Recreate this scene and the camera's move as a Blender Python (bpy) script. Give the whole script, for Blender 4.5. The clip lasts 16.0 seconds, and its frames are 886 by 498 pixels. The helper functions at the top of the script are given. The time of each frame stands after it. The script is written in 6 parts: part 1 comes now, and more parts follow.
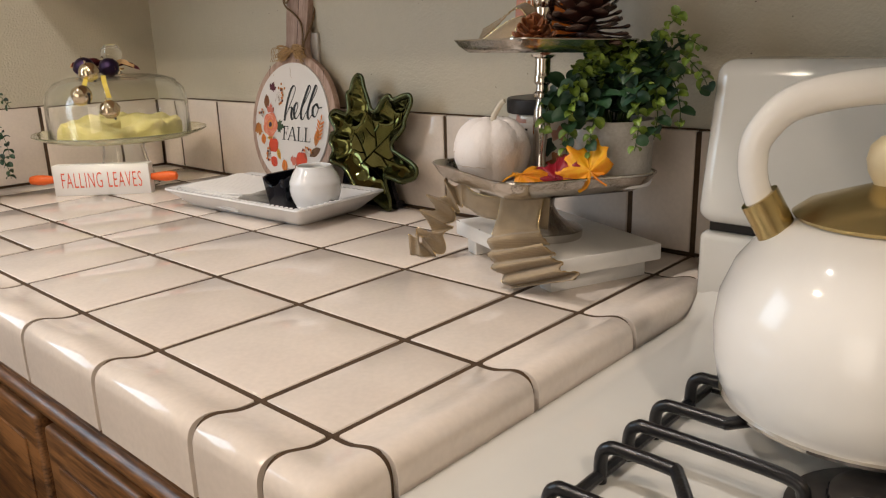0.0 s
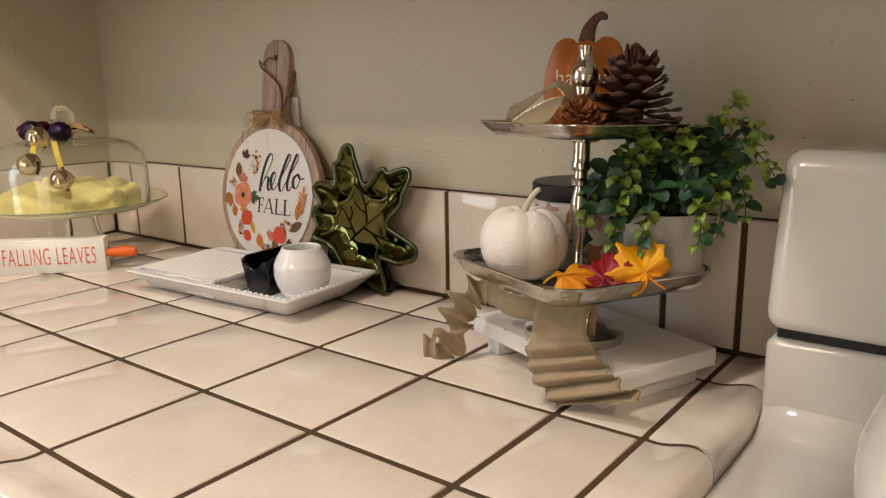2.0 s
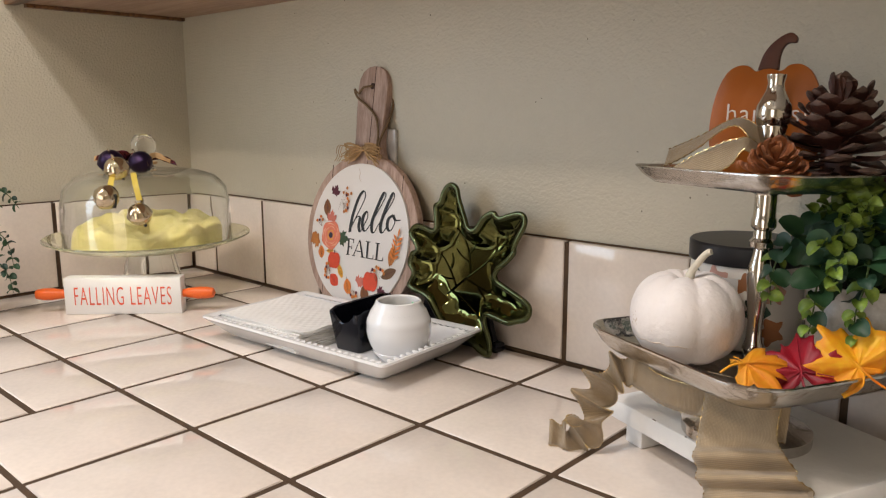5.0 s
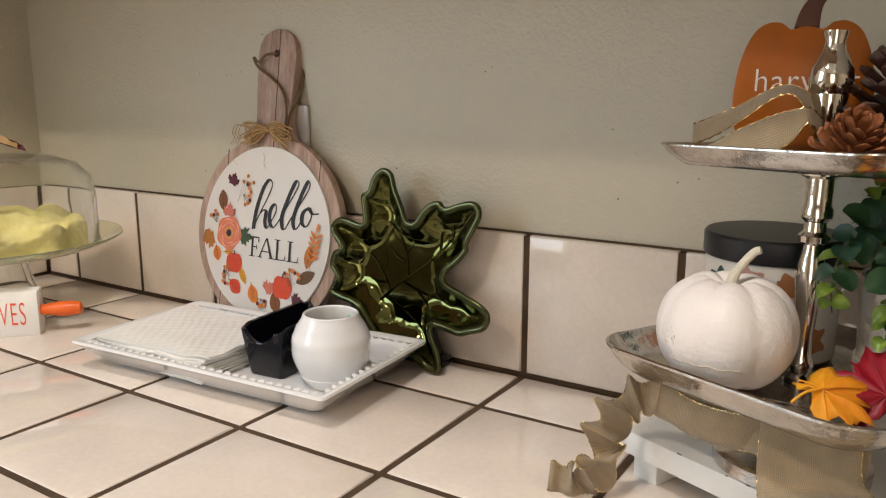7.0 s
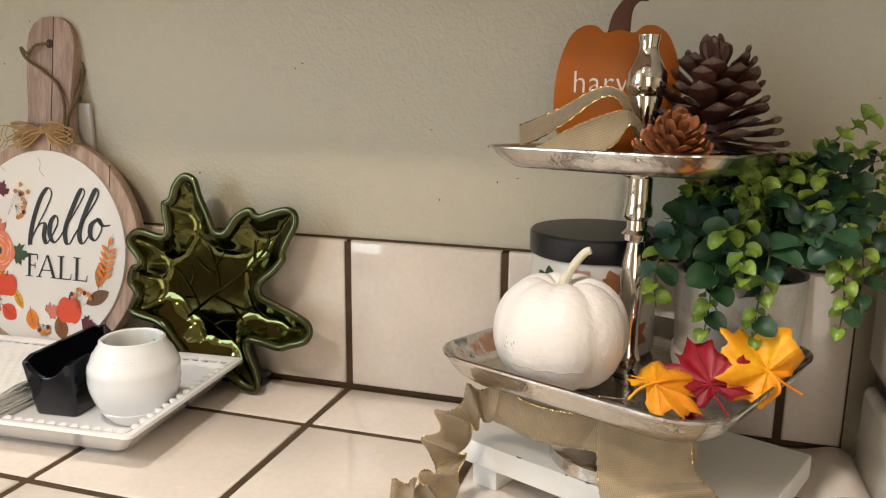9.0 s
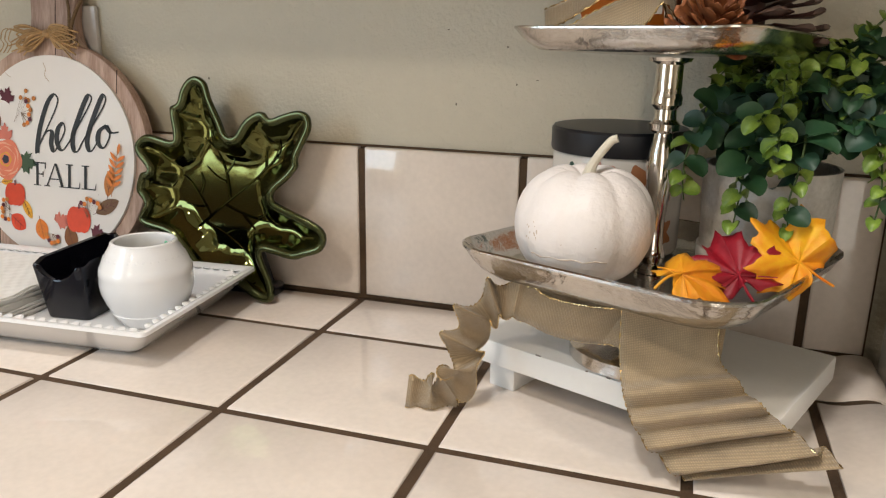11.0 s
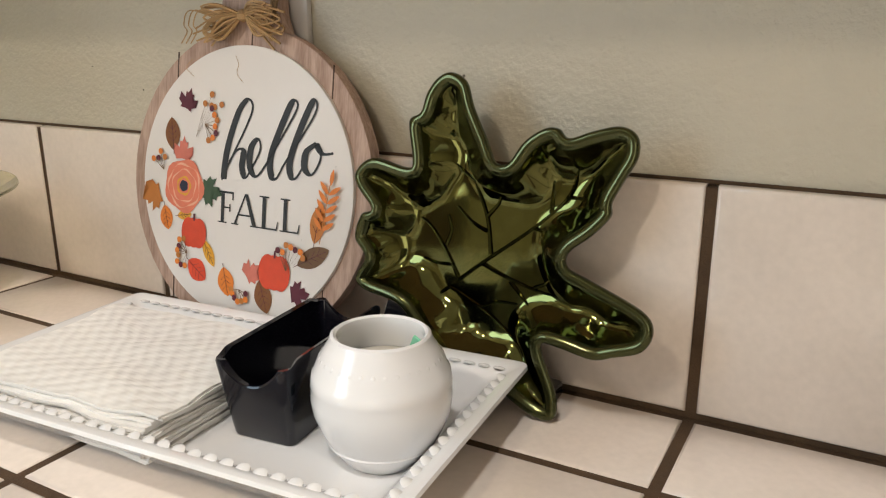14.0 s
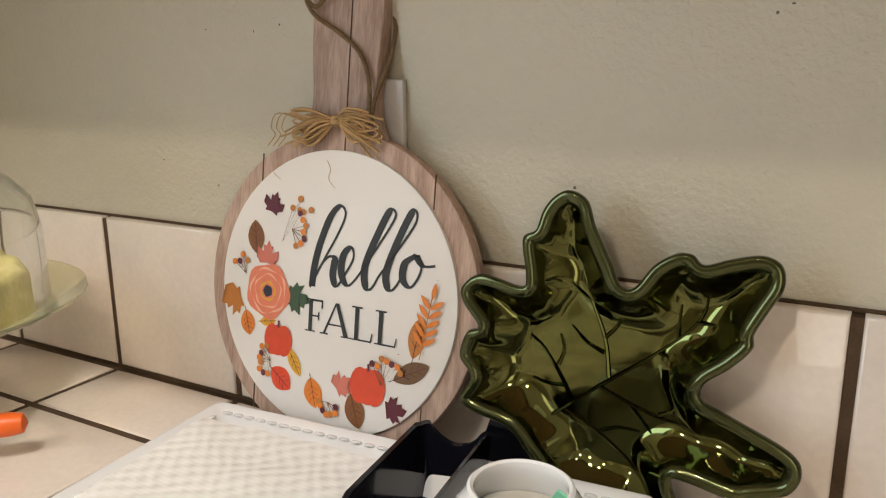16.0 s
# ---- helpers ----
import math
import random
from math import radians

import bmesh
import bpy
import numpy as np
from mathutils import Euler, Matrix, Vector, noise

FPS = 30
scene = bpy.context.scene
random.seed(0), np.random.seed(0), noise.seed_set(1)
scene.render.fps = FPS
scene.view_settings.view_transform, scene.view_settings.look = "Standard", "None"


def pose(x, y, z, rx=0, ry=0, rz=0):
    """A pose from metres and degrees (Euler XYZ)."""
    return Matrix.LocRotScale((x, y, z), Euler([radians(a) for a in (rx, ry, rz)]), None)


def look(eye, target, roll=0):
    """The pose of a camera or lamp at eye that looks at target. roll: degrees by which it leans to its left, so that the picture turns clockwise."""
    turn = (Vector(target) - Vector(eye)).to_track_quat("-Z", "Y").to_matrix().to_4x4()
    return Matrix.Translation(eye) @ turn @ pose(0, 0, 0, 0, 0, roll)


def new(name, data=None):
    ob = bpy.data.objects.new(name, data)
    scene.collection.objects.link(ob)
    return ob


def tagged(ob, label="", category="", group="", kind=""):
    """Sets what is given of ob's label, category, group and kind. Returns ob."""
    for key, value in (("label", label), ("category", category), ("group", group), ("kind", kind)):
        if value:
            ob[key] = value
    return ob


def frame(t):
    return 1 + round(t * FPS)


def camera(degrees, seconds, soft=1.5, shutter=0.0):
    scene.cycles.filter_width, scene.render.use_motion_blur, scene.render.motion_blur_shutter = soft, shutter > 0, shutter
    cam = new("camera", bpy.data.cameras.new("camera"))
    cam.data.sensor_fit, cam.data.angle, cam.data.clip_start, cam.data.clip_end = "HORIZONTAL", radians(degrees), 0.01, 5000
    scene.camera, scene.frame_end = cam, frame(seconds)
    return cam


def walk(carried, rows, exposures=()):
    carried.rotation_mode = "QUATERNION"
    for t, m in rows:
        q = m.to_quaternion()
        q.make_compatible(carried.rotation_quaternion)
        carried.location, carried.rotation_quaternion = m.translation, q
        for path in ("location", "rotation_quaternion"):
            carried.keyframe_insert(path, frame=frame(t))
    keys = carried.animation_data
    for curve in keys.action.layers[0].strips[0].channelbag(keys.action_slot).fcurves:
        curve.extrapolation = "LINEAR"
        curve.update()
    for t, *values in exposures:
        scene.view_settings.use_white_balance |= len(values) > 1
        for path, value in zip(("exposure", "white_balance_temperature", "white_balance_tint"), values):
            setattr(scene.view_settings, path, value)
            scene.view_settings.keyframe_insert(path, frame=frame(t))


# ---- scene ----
from mathutils import geometry

cam = camera(60.1, 16.0, 1.2)
PATH = [
    (0, (0.3787, -0.2936, 1.1716), (-0.9275, 1.1235, 0.6369), -1.62),
    (0.5, (0.3307, -0.3037, 1.1824), (-0.9534, 1.1451, 0.6804), -1.61),
    (1, (0.2926, -0.3212, 1.1835), (-0.9599, 1.1633, 0.7066), -1.44),
    (1.5, (0.2699, -0.3028, 1.1972), (-0.9490, 1.2165, 0.7434), -1.21),
    (2, (0.2325, -0.2625, 1.2088), (-0.9622, 1.2813, 0.7734), -0.94),
    (2.5, (0.2096, -0.2420, 1.2098), (-0.9762, 1.3136, 0.7926), -0.67),
    (3, (0.1977, -0.2374, 1.2092), (-0.9966, 1.3153, 0.8063), -0.55),
    (3.5, (0.1815, -0.2355, 1.2100), (-1.0429, 1.2971, 0.8201), -0.49),
    (4, (0.1564, -0.2196, 1.2157), (-1.1074, 1.2846, 0.8412), -0.39),
    (4.5, (0.1273, -0.2040, 1.2187), (-1.1861, 1.2595, 0.8538), -0.23),
    (4.7, (0.1154, -0.1997, 1.2162), (-1.2193, 1.2460, 0.8582), -0.11),
    (6.8, (-0.0373, -0.1322, 1.1962), (-1.1624, 1.4739, 0.8033), 0.22),
    (7, (-0.0611, -0.1271, 1.1984), (-1.1090, 1.5291, 0.7995), 0.14),
    (7.5, (-0.0740, -0.1084, 1.2120), (-0.9454, 1.6456, 0.8065), 0.14),
    (8, (-0.0792, -0.1014, 1.2184), (-0.7943, 1.7216, 0.8120), 0.14),
    (8.5, (-0.0878, -0.1013, 1.2112), (-0.7106, 1.7569, 0.8120), 0.33),
    (9, (-0.0934, -0.1050, 1.2013), (-0.6719, 1.7657, 0.7942), 0.58),
    (9.2, (-0.0942, -0.1063, 1.1934), (-0.6629, 1.7673, 0.7860), 0.73),
    (11.3, (-0.1078, -0.1007, 1.1620), (-0.6958, 1.7301, 0.6120), 0.98),
    (11.5, (-0.1249, -0.1074, 1.1620), (-0.7192, 1.7225, 0.6159), 1.06),
    (12, (-0.1624, -0.0787, 1.1678), (-0.8391, 1.7226, 0.6224), 0.64),
    (12.5, (-0.2148, -0.0197, 1.1661), (-0.9628, 1.7563, 0.6312), 0.57),
    (13, (-0.2609, 0.0429, 1.1531), (-1.0886, 1.7829, 0.6169), 0.25),
    (13.5, (-0.2947, 0.0819, 1.1497), (-1.1798, 1.7920, 0.6091), 0.06),
    (14, (-0.3200, 0.0996, 1.1437), (-1.2501, 1.7848, 0.6007), -0.02),
    (14.5, (-0.3351, 0.1119, 1.1459), (-1.2984, 1.7792, 0.6054), -0.13),
    (15, (-0.3482, 0.1142, 1.1498), (-1.3278, 1.7786, 0.6300), -0.19),
    (15.5, (-0.3669, 0.1070, 1.1701), (-1.3362, 1.7870, 0.6822), -0.25),
    (16, (-0.3990, 0.0990, 1.1924), (-1.3449, 1.7992, 0.7291), -0.42),
]
walk(cam, [(t, look(eye, target, roll)) for t, eye, target, roll in PATH],
     [(0, -0.34, 6900, 14), (1.0, -0.32, 7250, 14), (2.0, -0.31, 7450, 14), (3.0, -0.24, 7600, 14), (3.5, -0.16, 7250, 14), (4.0, -0.12, 6700, 14), (4.5, -0.10, 6600, 14),
      (7.0, -0.14, 6800, 12), (8.0, 0.09, 6950, 10), (9.0, 0.17, 6950, 10), (11.5, -0.03, 6550, 10), (13.0, -0.03, 6700, 10), (14.5, -0.03, 6750, 10), (16.0, 0.0, 6850, 10)])
# ---- light ----
world = bpy.data.worlds.new("world")
scene.world = world
world.use_nodes = True
wn = world.node_tree.nodes
sky = wn.new("ShaderNodeTexSky")
sky.sky_type, sky.sun_disc = "NISHITA", False
sky.sun_elevation, sky.sun_rotation = radians(35), radians(200)
world.node_tree.links.new(sky.outputs[0], wn["Background"].inputs[0])
wn["Background"].inputs[1].default_value = 0.1


def lamp(name, where, target, size, watts, colour, size_y=None):
    data = bpy.data.lights.new(name, "AREA")
    data.shape = "RECTANGLE" if size_y else "DISK"
    data.size, data.energy, data.color = size, watts, colour
    if size_y:
        data.size_y = size_y
    ob = new(name, data)
    ob.matrix_world = look(where, target)
    return ob


WARM = (1.0, 0.87, 0.72)
lamp("ceiling_lamp", (-0.75, -1.05, 2.40), (-0.75, -1.05, 0), 0.14, 15.5, WARM)
# Lamp added out on the right to brighten the stove-side edge tiles and riser.
lamp("ceiling_lamp", (1.50, -0.80, 2.40), (1.50, -0.80, 0), 0.14, 21, WARM)
lamp("ceiling_lamp", (-0.40, -0.36, 2.40), (-0.40, -0.36, 0), 0.12, 14.0, (0.97, 0.95, 0.93))
lamp("window_light", (-1.27, -0.66, 1.45), (0.2, -0.5, 1.15), 0.60, 8, (0.58, 0.80, 1.0), 0.75)
# Broad fill added on the south side to lift the ambient; no door is modelled.
lamp("glass_door_light", (0.3, -3.17, 1.25), (-0.1, 0, 1.2), 1.9, 28, (1.0, 0.95, 0.87), 1.9)


# ---- materials ----
def material(name, base, rough=0.5, metal=0.0, vary=0.12, scale=30.0, fine=None, bump=0.0, bump_scale=200.0, coat=0.0,
             second=None, random_tint=0.0, spec=0.5, transmission=0.0, ior=1.45, sheen=0.0, thin=0.0, rough_vary=0.0):
    """A surface whose colour varies at two scales, with fine relief."""
    m = bpy.data.materials.new(name)
    m.use_nodes = True
    t = m.node_tree
    n, link = t.nodes, t.links.new
    b = n["Principled BSDF"]
    tex = n.new("ShaderNodeTexCoord")
    big = n.new("ShaderNodeTexNoise")
    big.inputs["Scale"].default_value, big.inputs["Detail"].default_value = scale, 5
    small = n.new("ShaderNodeTexNoise")
    small.inputs["Scale"].default_value, small.inputs["Detail"].default_value = fine or scale * 9, 3
    link(tex.outputs["Object"], big.inputs["Vector"])
    link(tex.outputs["Object"], small.inputs["Vector"])
    ramp = n.new("ShaderNodeMix")
    ramp.data_type = "RGBA"
    other = second or tuple(c * (1 - vary) for c in base)
    ramp.inputs[6].default_value = (*base, 1)
    ramp.inputs[7].default_value = (*other, 1)
    spread = n.new("ShaderNodeMapRange")
    spread.inputs[1].default_value, spread.inputs[2].default_value = 0.32, 0.68
    mixed = n.new("ShaderNodeMath")
    mixed.operation = "MULTIPLY_ADD"
    mixed.inputs[1].default_value, = (0.3,)
    link(small.outputs["Fac"], mixed.inputs[0])
    scaled = n.new("ShaderNodeMath")
    scaled.operation = "MULTIPLY"
    scaled.inputs[1].default_value = 0.7
    link(big.outputs["Fac"], scaled.inputs[0])
    link(scaled.outputs[0], mixed.inputs[2])
    link(mixed.outputs[0], spread.inputs[0])
    link(spread.outputs[0], ramp.inputs[0])
    out = ramp.outputs[2]
    if random_tint:
        info = n.new("ShaderNodeObjectInfo")
        hsv = n.new("ShaderNodeHueSaturation")
        rng = n.new("ShaderNodeMapRange")
        rng.inputs[3].default_value, rng.inputs[4].default_value = 1 - random_tint, 1 + random_tint
        geo = n.new("ShaderNodeNewGeometry")
        both = n.new("ShaderNodeMath")
        both.operation = "ADD"
        link(info.outputs["Random"], both.inputs[0])
        link(geo.outputs["Random Per Island"], both.inputs[1])
        wrap = n.new("ShaderNodeMath")
        wrap.operation = "FRACT"
        link(both.outputs[0], wrap.inputs[0])
        link(wrap.outputs[0], rng.inputs[0])
        link(rng.outputs[0], hsv.inputs["Value"])
        link(out, hsv.inputs["Color"])
        out = hsv.outputs[0]
    link(out, b.inputs["Base Color"])
    b.inputs["Roughness"].default_value = rough
    if rough_vary:
        rr = n.new("ShaderNodeMapRange")
        rr.inputs[3].default_value, rr.inputs[4].default_value = rough, rough + rough_vary
        link(spread.outputs[0], rr.inputs[0])
        link(rr.outputs[0], b.inputs["Roughness"])
    b.inputs["Metallic"].default_value = metal
    b.inputs["Specular IOR Level"].default_value = spec
    b.inputs["IOR"].default_value = ior
    b.inputs["Coat Weight"].default_value = coat
    b.inputs["Coat Roughness"].default_value = 0.05
    b.inputs["Transmission Weight"].default_value = transmission
    b.inputs["Sheen Weight"].default_value = sheen
    if bump:
        bn = n.new("ShaderNodeTexNoise")
        bn.inputs["Scale"].default_value, bn.inputs["Detail"].default_value = bump_scale, 4
        link(tex.outputs["Object"], bn.inputs["Vector"])
        bm_ = n.new("ShaderNodeBump")
        bm_.inputs["Strength"].default_value, bm_.inputs["Distance"].default_value = 1.0, bump
        link(bn.outputs["Fac"], bm_.inputs["Height"])
        link(bm_.outputs[0], b.inputs["Normal"])
    return m


def wood(name, dark, light, axis=2, scale=40.0, stretch=12.0, rough=0.45, coat=0.0, bump=0.0004):
    """Wood with the grain along an axis."""
    m = bpy.data.materials.new(name)
    m.use_nodes = True
    t = m.node_tree
    n, link = t.nodes, t.links.new
    b = n["Principled BSDF"]
    tex = n.new("ShaderNodeTexCoord")
    mp = n.new("ShaderNodeMapping")
    s = [scale] * 3
    s[axis] = scale / stretch
    mp.inputs["Scale"].default_value = s
    link(tex.outputs["Object"], mp.inputs["Vector"])
    a = n.new("ShaderNodeTexNoise")
    a.inputs["Scale"].default_value, a.inputs["Detail"].default_value, a.inputs["Distortion"].default_value = 1.0, 6, 0.8
    link(mp.outputs[0], a.inputs["Vector"])
    c = n.new("ShaderNodeTexNoise")
    c.inputs["Scale"].default_value, c.inputs["Detail"].default_value = 6.0, 3
    link(mp.outputs[0], c.inputs["Vector"])
    mul = n.new("ShaderNodeMath")
    mul.operation = "MULTIPLY_ADD"
    mul.inputs[1].default_value = 0.45
    link(c.outputs["Fac"], mul.inputs[0])
    half = n.new("ShaderNodeMath")
    half.operation = "MULTIPLY"
    half.inputs[1].default_value = 0.55
    link(a.outputs["Fac"], half.inputs[0])
    link(half.outputs[0], mul.inputs[2])
    r = n.new("ShaderNodeValToRGB")
    r.color_ramp.elements[0].position, r.color_ramp.elements[0].color = 0.38, (*dark, 1)
    r.color_ramp.elements[1].position, r.color_ramp.elements[1].color = 0.62, (*light, 1)
    link(mul.outputs[0], r.inputs[0])
    link(r.outputs[0], b.inputs["Base Color"])
    b.inputs["Roughness"].default_value = rough
    b.inputs["Coat Weight"].default_value = coat
    bn = n.new("ShaderNodeBump")
    bn.inputs["Strength"].default_value, bn.inputs["Distance"].default_value = 0.8, bump
    link(mul.outputs[0], bn.inputs["Height"])
    link(bn.outputs[0], b.inputs["Normal"])
    return m


def weave(name, base, thread=900.0):
    """Open burlap weave, laid out by the strip's own UV in metres."""
    m = bpy.data.materials.new(name)
    m.use_nodes = True
    t = m.node_tree
    n, link = t.nodes, t.links.new
    b = n["Principled BSDF"]
    uv = n.new("ShaderNodeUVMap")
    waves = []
    for d in ("X", "Y"):
        w = n.new("ShaderNodeTexWave")
        w.bands_direction = d
        w.inputs["Scale"].default_value, w.inputs["Distortion"].default_value = thread / 6.28, 2.4
        w.inputs["Detail Scale"].default_value = 3.0
        link(uv.outputs[0], w.inputs["Vector"])
        waves.append(w)
    top = n.new("ShaderNodeMath")
    top.operation = "MULTIPLY"
    link(waves[0].outputs["Fac"], top.inputs[0])
    link(waves[1].outputs["Fac"], top.inputs[1])
    ns = n.new("ShaderNodeTexNoise")
    ns.inputs["Scale"].default_value = 60
    link(uv.outputs[0], ns.inputs["Vector"])
    mix = n.new("ShaderNodeMix")
    mix.data_type = "RGBA"
    mix.inputs[6].default_value = (*[c * 0.58 for c in base], 1)
    mix.inputs[7].default_value = (*base, 1)
    link(top.outputs[0], mix.inputs[0])
    mix2 = n.new("ShaderNodeMix")
    mix2.data_type = "RGBA"
    mix2.blend_type = "MULTIPLY"
    mix2.inputs[0].default_value = 0.5
    link(mix.outputs[2], mix2.inputs[6])
    link(ns.outputs["Fac"], mix2.inputs[7])
    link(mix2.outputs[2], b.inputs["Base Color"])
    b.inputs["Roughness"].default_value, b.inputs["Sheen Weight"].default_value = 0.75, 0.3
    bn = n.new("ShaderNodeBump")
    bn.inputs["Distance"].default_value = 0.0003
    link(top.outputs[0], bn.inputs["Height"])
    link(bn.outputs[0], b.inputs["Normal"])
    return m


def gloss_glass(name, colour, rough=0.0, ior=1.5, clear=1.0):
    m = bpy.data.materials.new(name)
    m.use_nodes = True
    b = m.node_tree.nodes["Principled BSDF"]
    b.inputs["Base Color"].default_value = (*colour, 1)
    b.inputs["Transmission Weight"].default_value, b.inputs["Roughness"].default_value, b.inputs["IOR"].default_value = clear, rough, ior
    return m


M_TILE = material("glazed_tile", (0.79, 0.70, 0.625), 0.02, vary=0.17, scale=10, fine=180, bump=0.00004, bump_scale=25, random_tint=0.03, rough_vary=0.02, ior=1.56)
M_GROUT = material("brown_grout", (0.092, 0.053, 0.027), 0.9, vary=0.4, scale=40, bump=0.0008, bump_scale=900)
M_WALL = material("wall_paint", (0.55, 0.507, 0.405), 0.42, vary=0.08, scale=4, fine=70, bump=0.0015, bump_scale=260)
M_DENT = material("wall_dent", (0.16, 0.14, 0.11), 0.8)
M_CEIL = material("ceiling_paint", (0.78, 0.76, 0.70), 0.8, vary=0.05, scale=5)
M_FLOOR = material("floor_vinyl", (0.48, 0.40, 0.32), 0.4, vary=0.25, scale=6)
M_OAK = wood("dark_oak", (0.045, 0.019, 0.008), (0.25, 0.115, 0.042), axis=0, scale=60, rough=0.42, coat=0.15)
M_OAK_LOW = wood("cabinet_underside", (0.30, 0.19, 0.13), (0.42, 0.29, 0.21), axis=0, scale=50, rough=0.6)
M_ENAMEL = material("white_enamel", (0.66, 0.65, 0.615), 0.12, vary=0.03, scale=8, coat=0.5)
M_ENAMEL_K = material("kettle_enamel", (0.85, 0.835, 0.81), 0.11, vary=0.03, scale=9, coat=0.25)
M_IRON = material("black_grate", (0.010, 0.010, 0.012), 0.28, vary=0.3, scale=60, bump=0.0003, bump_scale=500)
M_DARK = material("dark_slot", (0.012, 0.012, 0.014), 0.3)
M_BURNER = material("burner_metal", (0.10, 0.09, 0.085), 0.4, metal=0.8, vary=0.3)
M_BRASS = material("brushed_brass", (0.55, 0.43, 0.21), 0.26, metal=1.0, vary=0.15, scale=40)
M_IVORY = material("ivory_knob", (0.78, 0.68, 0.47), 0.3, vary=0.08, scale=30)
M_CHROME = material("hammered_silver", (0.66, 0.62, 0.57), 0.12, metal=1.0, vary=0.25, scale=25, bump=0.0008, bump_scale=90, rough_vary=0.12)
M_POLISH = material("polished_silver", (0.72, 0.68, 0.63), 0.07, metal=1.0, vary=0.12, scale=30, rough_vary=0.06)
M_PLINTH = material("chipped_white_paint", (0.77, 0.76, 0.74), 0.42, vary=0.06, scale=20, bump=0.0005, bump_scale=150)
M_CHIP = material("bare_chip", (0.10, 0.06, 0.04), 0.8)
M_PUMPKIN = material("white_pumpkin_paint", (0.79, 0.73, 0.695), 0.42, vary=0.06, scale=35, bump=0.0011, bump_scale=170)
M_SCUFF = material("scuff_brown", (0.62, 0.49, 0.38), 0.7, vary=0.3, scale=400)
M_STEMW = material("cream_stem", (0.66, 0.60, 0.48), 0.6, vary=0.2, scale=60)
M_POT = material("whitewashed_pot", (0.42, 0.39, 0.35), 0.8, second=(0.68, 0.66, 0.63), scale=36, bump=0.0012, bump_scale=90)
M_SAUCER = material("pot_base_white", (0.74, 0.73, 0.71), 0.55, vary=0.08)
M_SOIL = material("dark_soil", (0.02, 0.015, 0.01), 0.9, vary=0.4, bump=0.002, bump_scale=300)
M_LEAFD = material("leaf_green", (0.014, 0.050, 0.022), 0.48, second=(0.028, 0.075, 0.027), scale=55, random_tint=0.35)
M_LEAFL = material("leaf_young_green", (0.22, 0.31, 0.040), 0.4, second=(0.07, 0.14, 0.024), scale=60, random_tint=0.25)
M_LEAFB = material("leaf_blue_green", (0.020, 0.058, 0.034), 0.48, vary=0.3, scale=55, random_tint=0.3)
M_STALK = material("stalk_green", (0.06, 0.10, 0.03), 0.6)
M_PINE = material("pine_scale", (0.034, 0.012, 0.008), 0.5, second=(0.090, 0.030, 0.019), scale=110, bump=0.0006, bump_scale=300, random_tint=0.3)
M_PINETIP = material("pine_tip", (0.15, 0.092, 0.073), 0.55, vary=0.5, scale=160, random_tint=0.3)
M_PINEO = material("orange_pine_scale", (0.34, 0.115, 0.035), 0.6, second=(0.15, 0.045, 0.016), scale=120, bump=0.0006, bump_scale=300, random_tint=0.3)
M_BURLAP = weave("burlap_ribbon", (0.64, 0.475, 0.285), 1900.0)
M_GOLD = material("gold_thread", (0.84, 0.64, 0.32), 0.25, metal=1.0, vary=0.4, scale=400)
M_ORANGE = material("rust_orange_paint", (0.42, 0.105, 0.006), 0.30, vary=0.12, scale=20)
M_BROWNST = material("brown_stem_paint", (0.10, 0.026, 0.010), 0.5, vary=0.2)
M_WHITEINK = material("white_ink", (0.85, 0.78, 0.70), 0.6)
M_CANDLE = material("candle_label", (0.66, 0.62, 0.57), 0.35, vary=0.05, scale=60, coat=0.5)
M_LID = material("black_lid", (0.012, 0.012, 0.015), 0.38, vary=0.2)
M_INKG = material("dark_green_print", (0.03, 0.07, 0.05), 0.5)
M_INKP = material("pink_print", (0.55, 0.30, 0.24), 0.5)
M_INKR = material("rust_print", (0.42, 0.17, 0.07), 0.5)
M_INKB = material("black_ink", (0.022, 0.024, 0.026), 0.55)
M_PORC = material("white_porcelain", (0.76, 0.76, 0.765), 0.12, vary=0.02, scale=9, coat=0.5)
M_BLACKG = material("black_glaze", (0.006, 0.006, 0.010), 0.12, coat=0.15, spec=0.35)
M_SUGAR = material("pale_contents", (0.52, 0.49, 0.43), 0.6)
M_MINT = material("mint_plastic", (0.22, 0.62, 0.40), 0.4)
M_PICK = material("toothpick_wood", (0.55, 0.32, 0.14), 0.6)
M_PANEL = material("white_print_panel", (0.73, 0.70, 0.675), 0.42, vary=0.02)
M_BOARD = wood("whitewashed_plank", (0.30, 0.19, 0.145), (0.50, 0.36, 0.29), axis=2, scale=110, stretch=9, rough=0.6, bump=0.0005)
M_JOINT = material("plank_joint", (0.07, 0.04, 0.03), 0.9)
M_RAFFIA = material("raffia", (0.47, 0.29, 0.13), 0.6, vary=0.35, scale=140, random_tint=0.2)
M_TWINE = material("jute_twine", (0.24, 0.15, 0.075), 0.85, vary=0.5, scale=500, bump=0.0006, bump_scale=1500)
M_OUTLET = material("outlet_plastic", (0.62, 0.60, 0.58), 0.35)
M_GREENG = material("green_glazed_plate", (0.092, 0.094, 0.027), 0.075, metal=1.0, second=(0.140, 0.143, 0.050), scale=16, coat=0.08, bump=0.0002, bump_scale=20)
M_GREENR = material("plate_rim", (0.075, 0.082, 0.030), 0.17, metal=0.8, vary=0.2, coat=0.15)
M_VEIN = material("engraved_vein", (0.050, 0.054, 0.016), 0.10, metal=1.0)
M_GLASS = gloss_glass("clear_glass", (0.97, 0.99, 0.98))
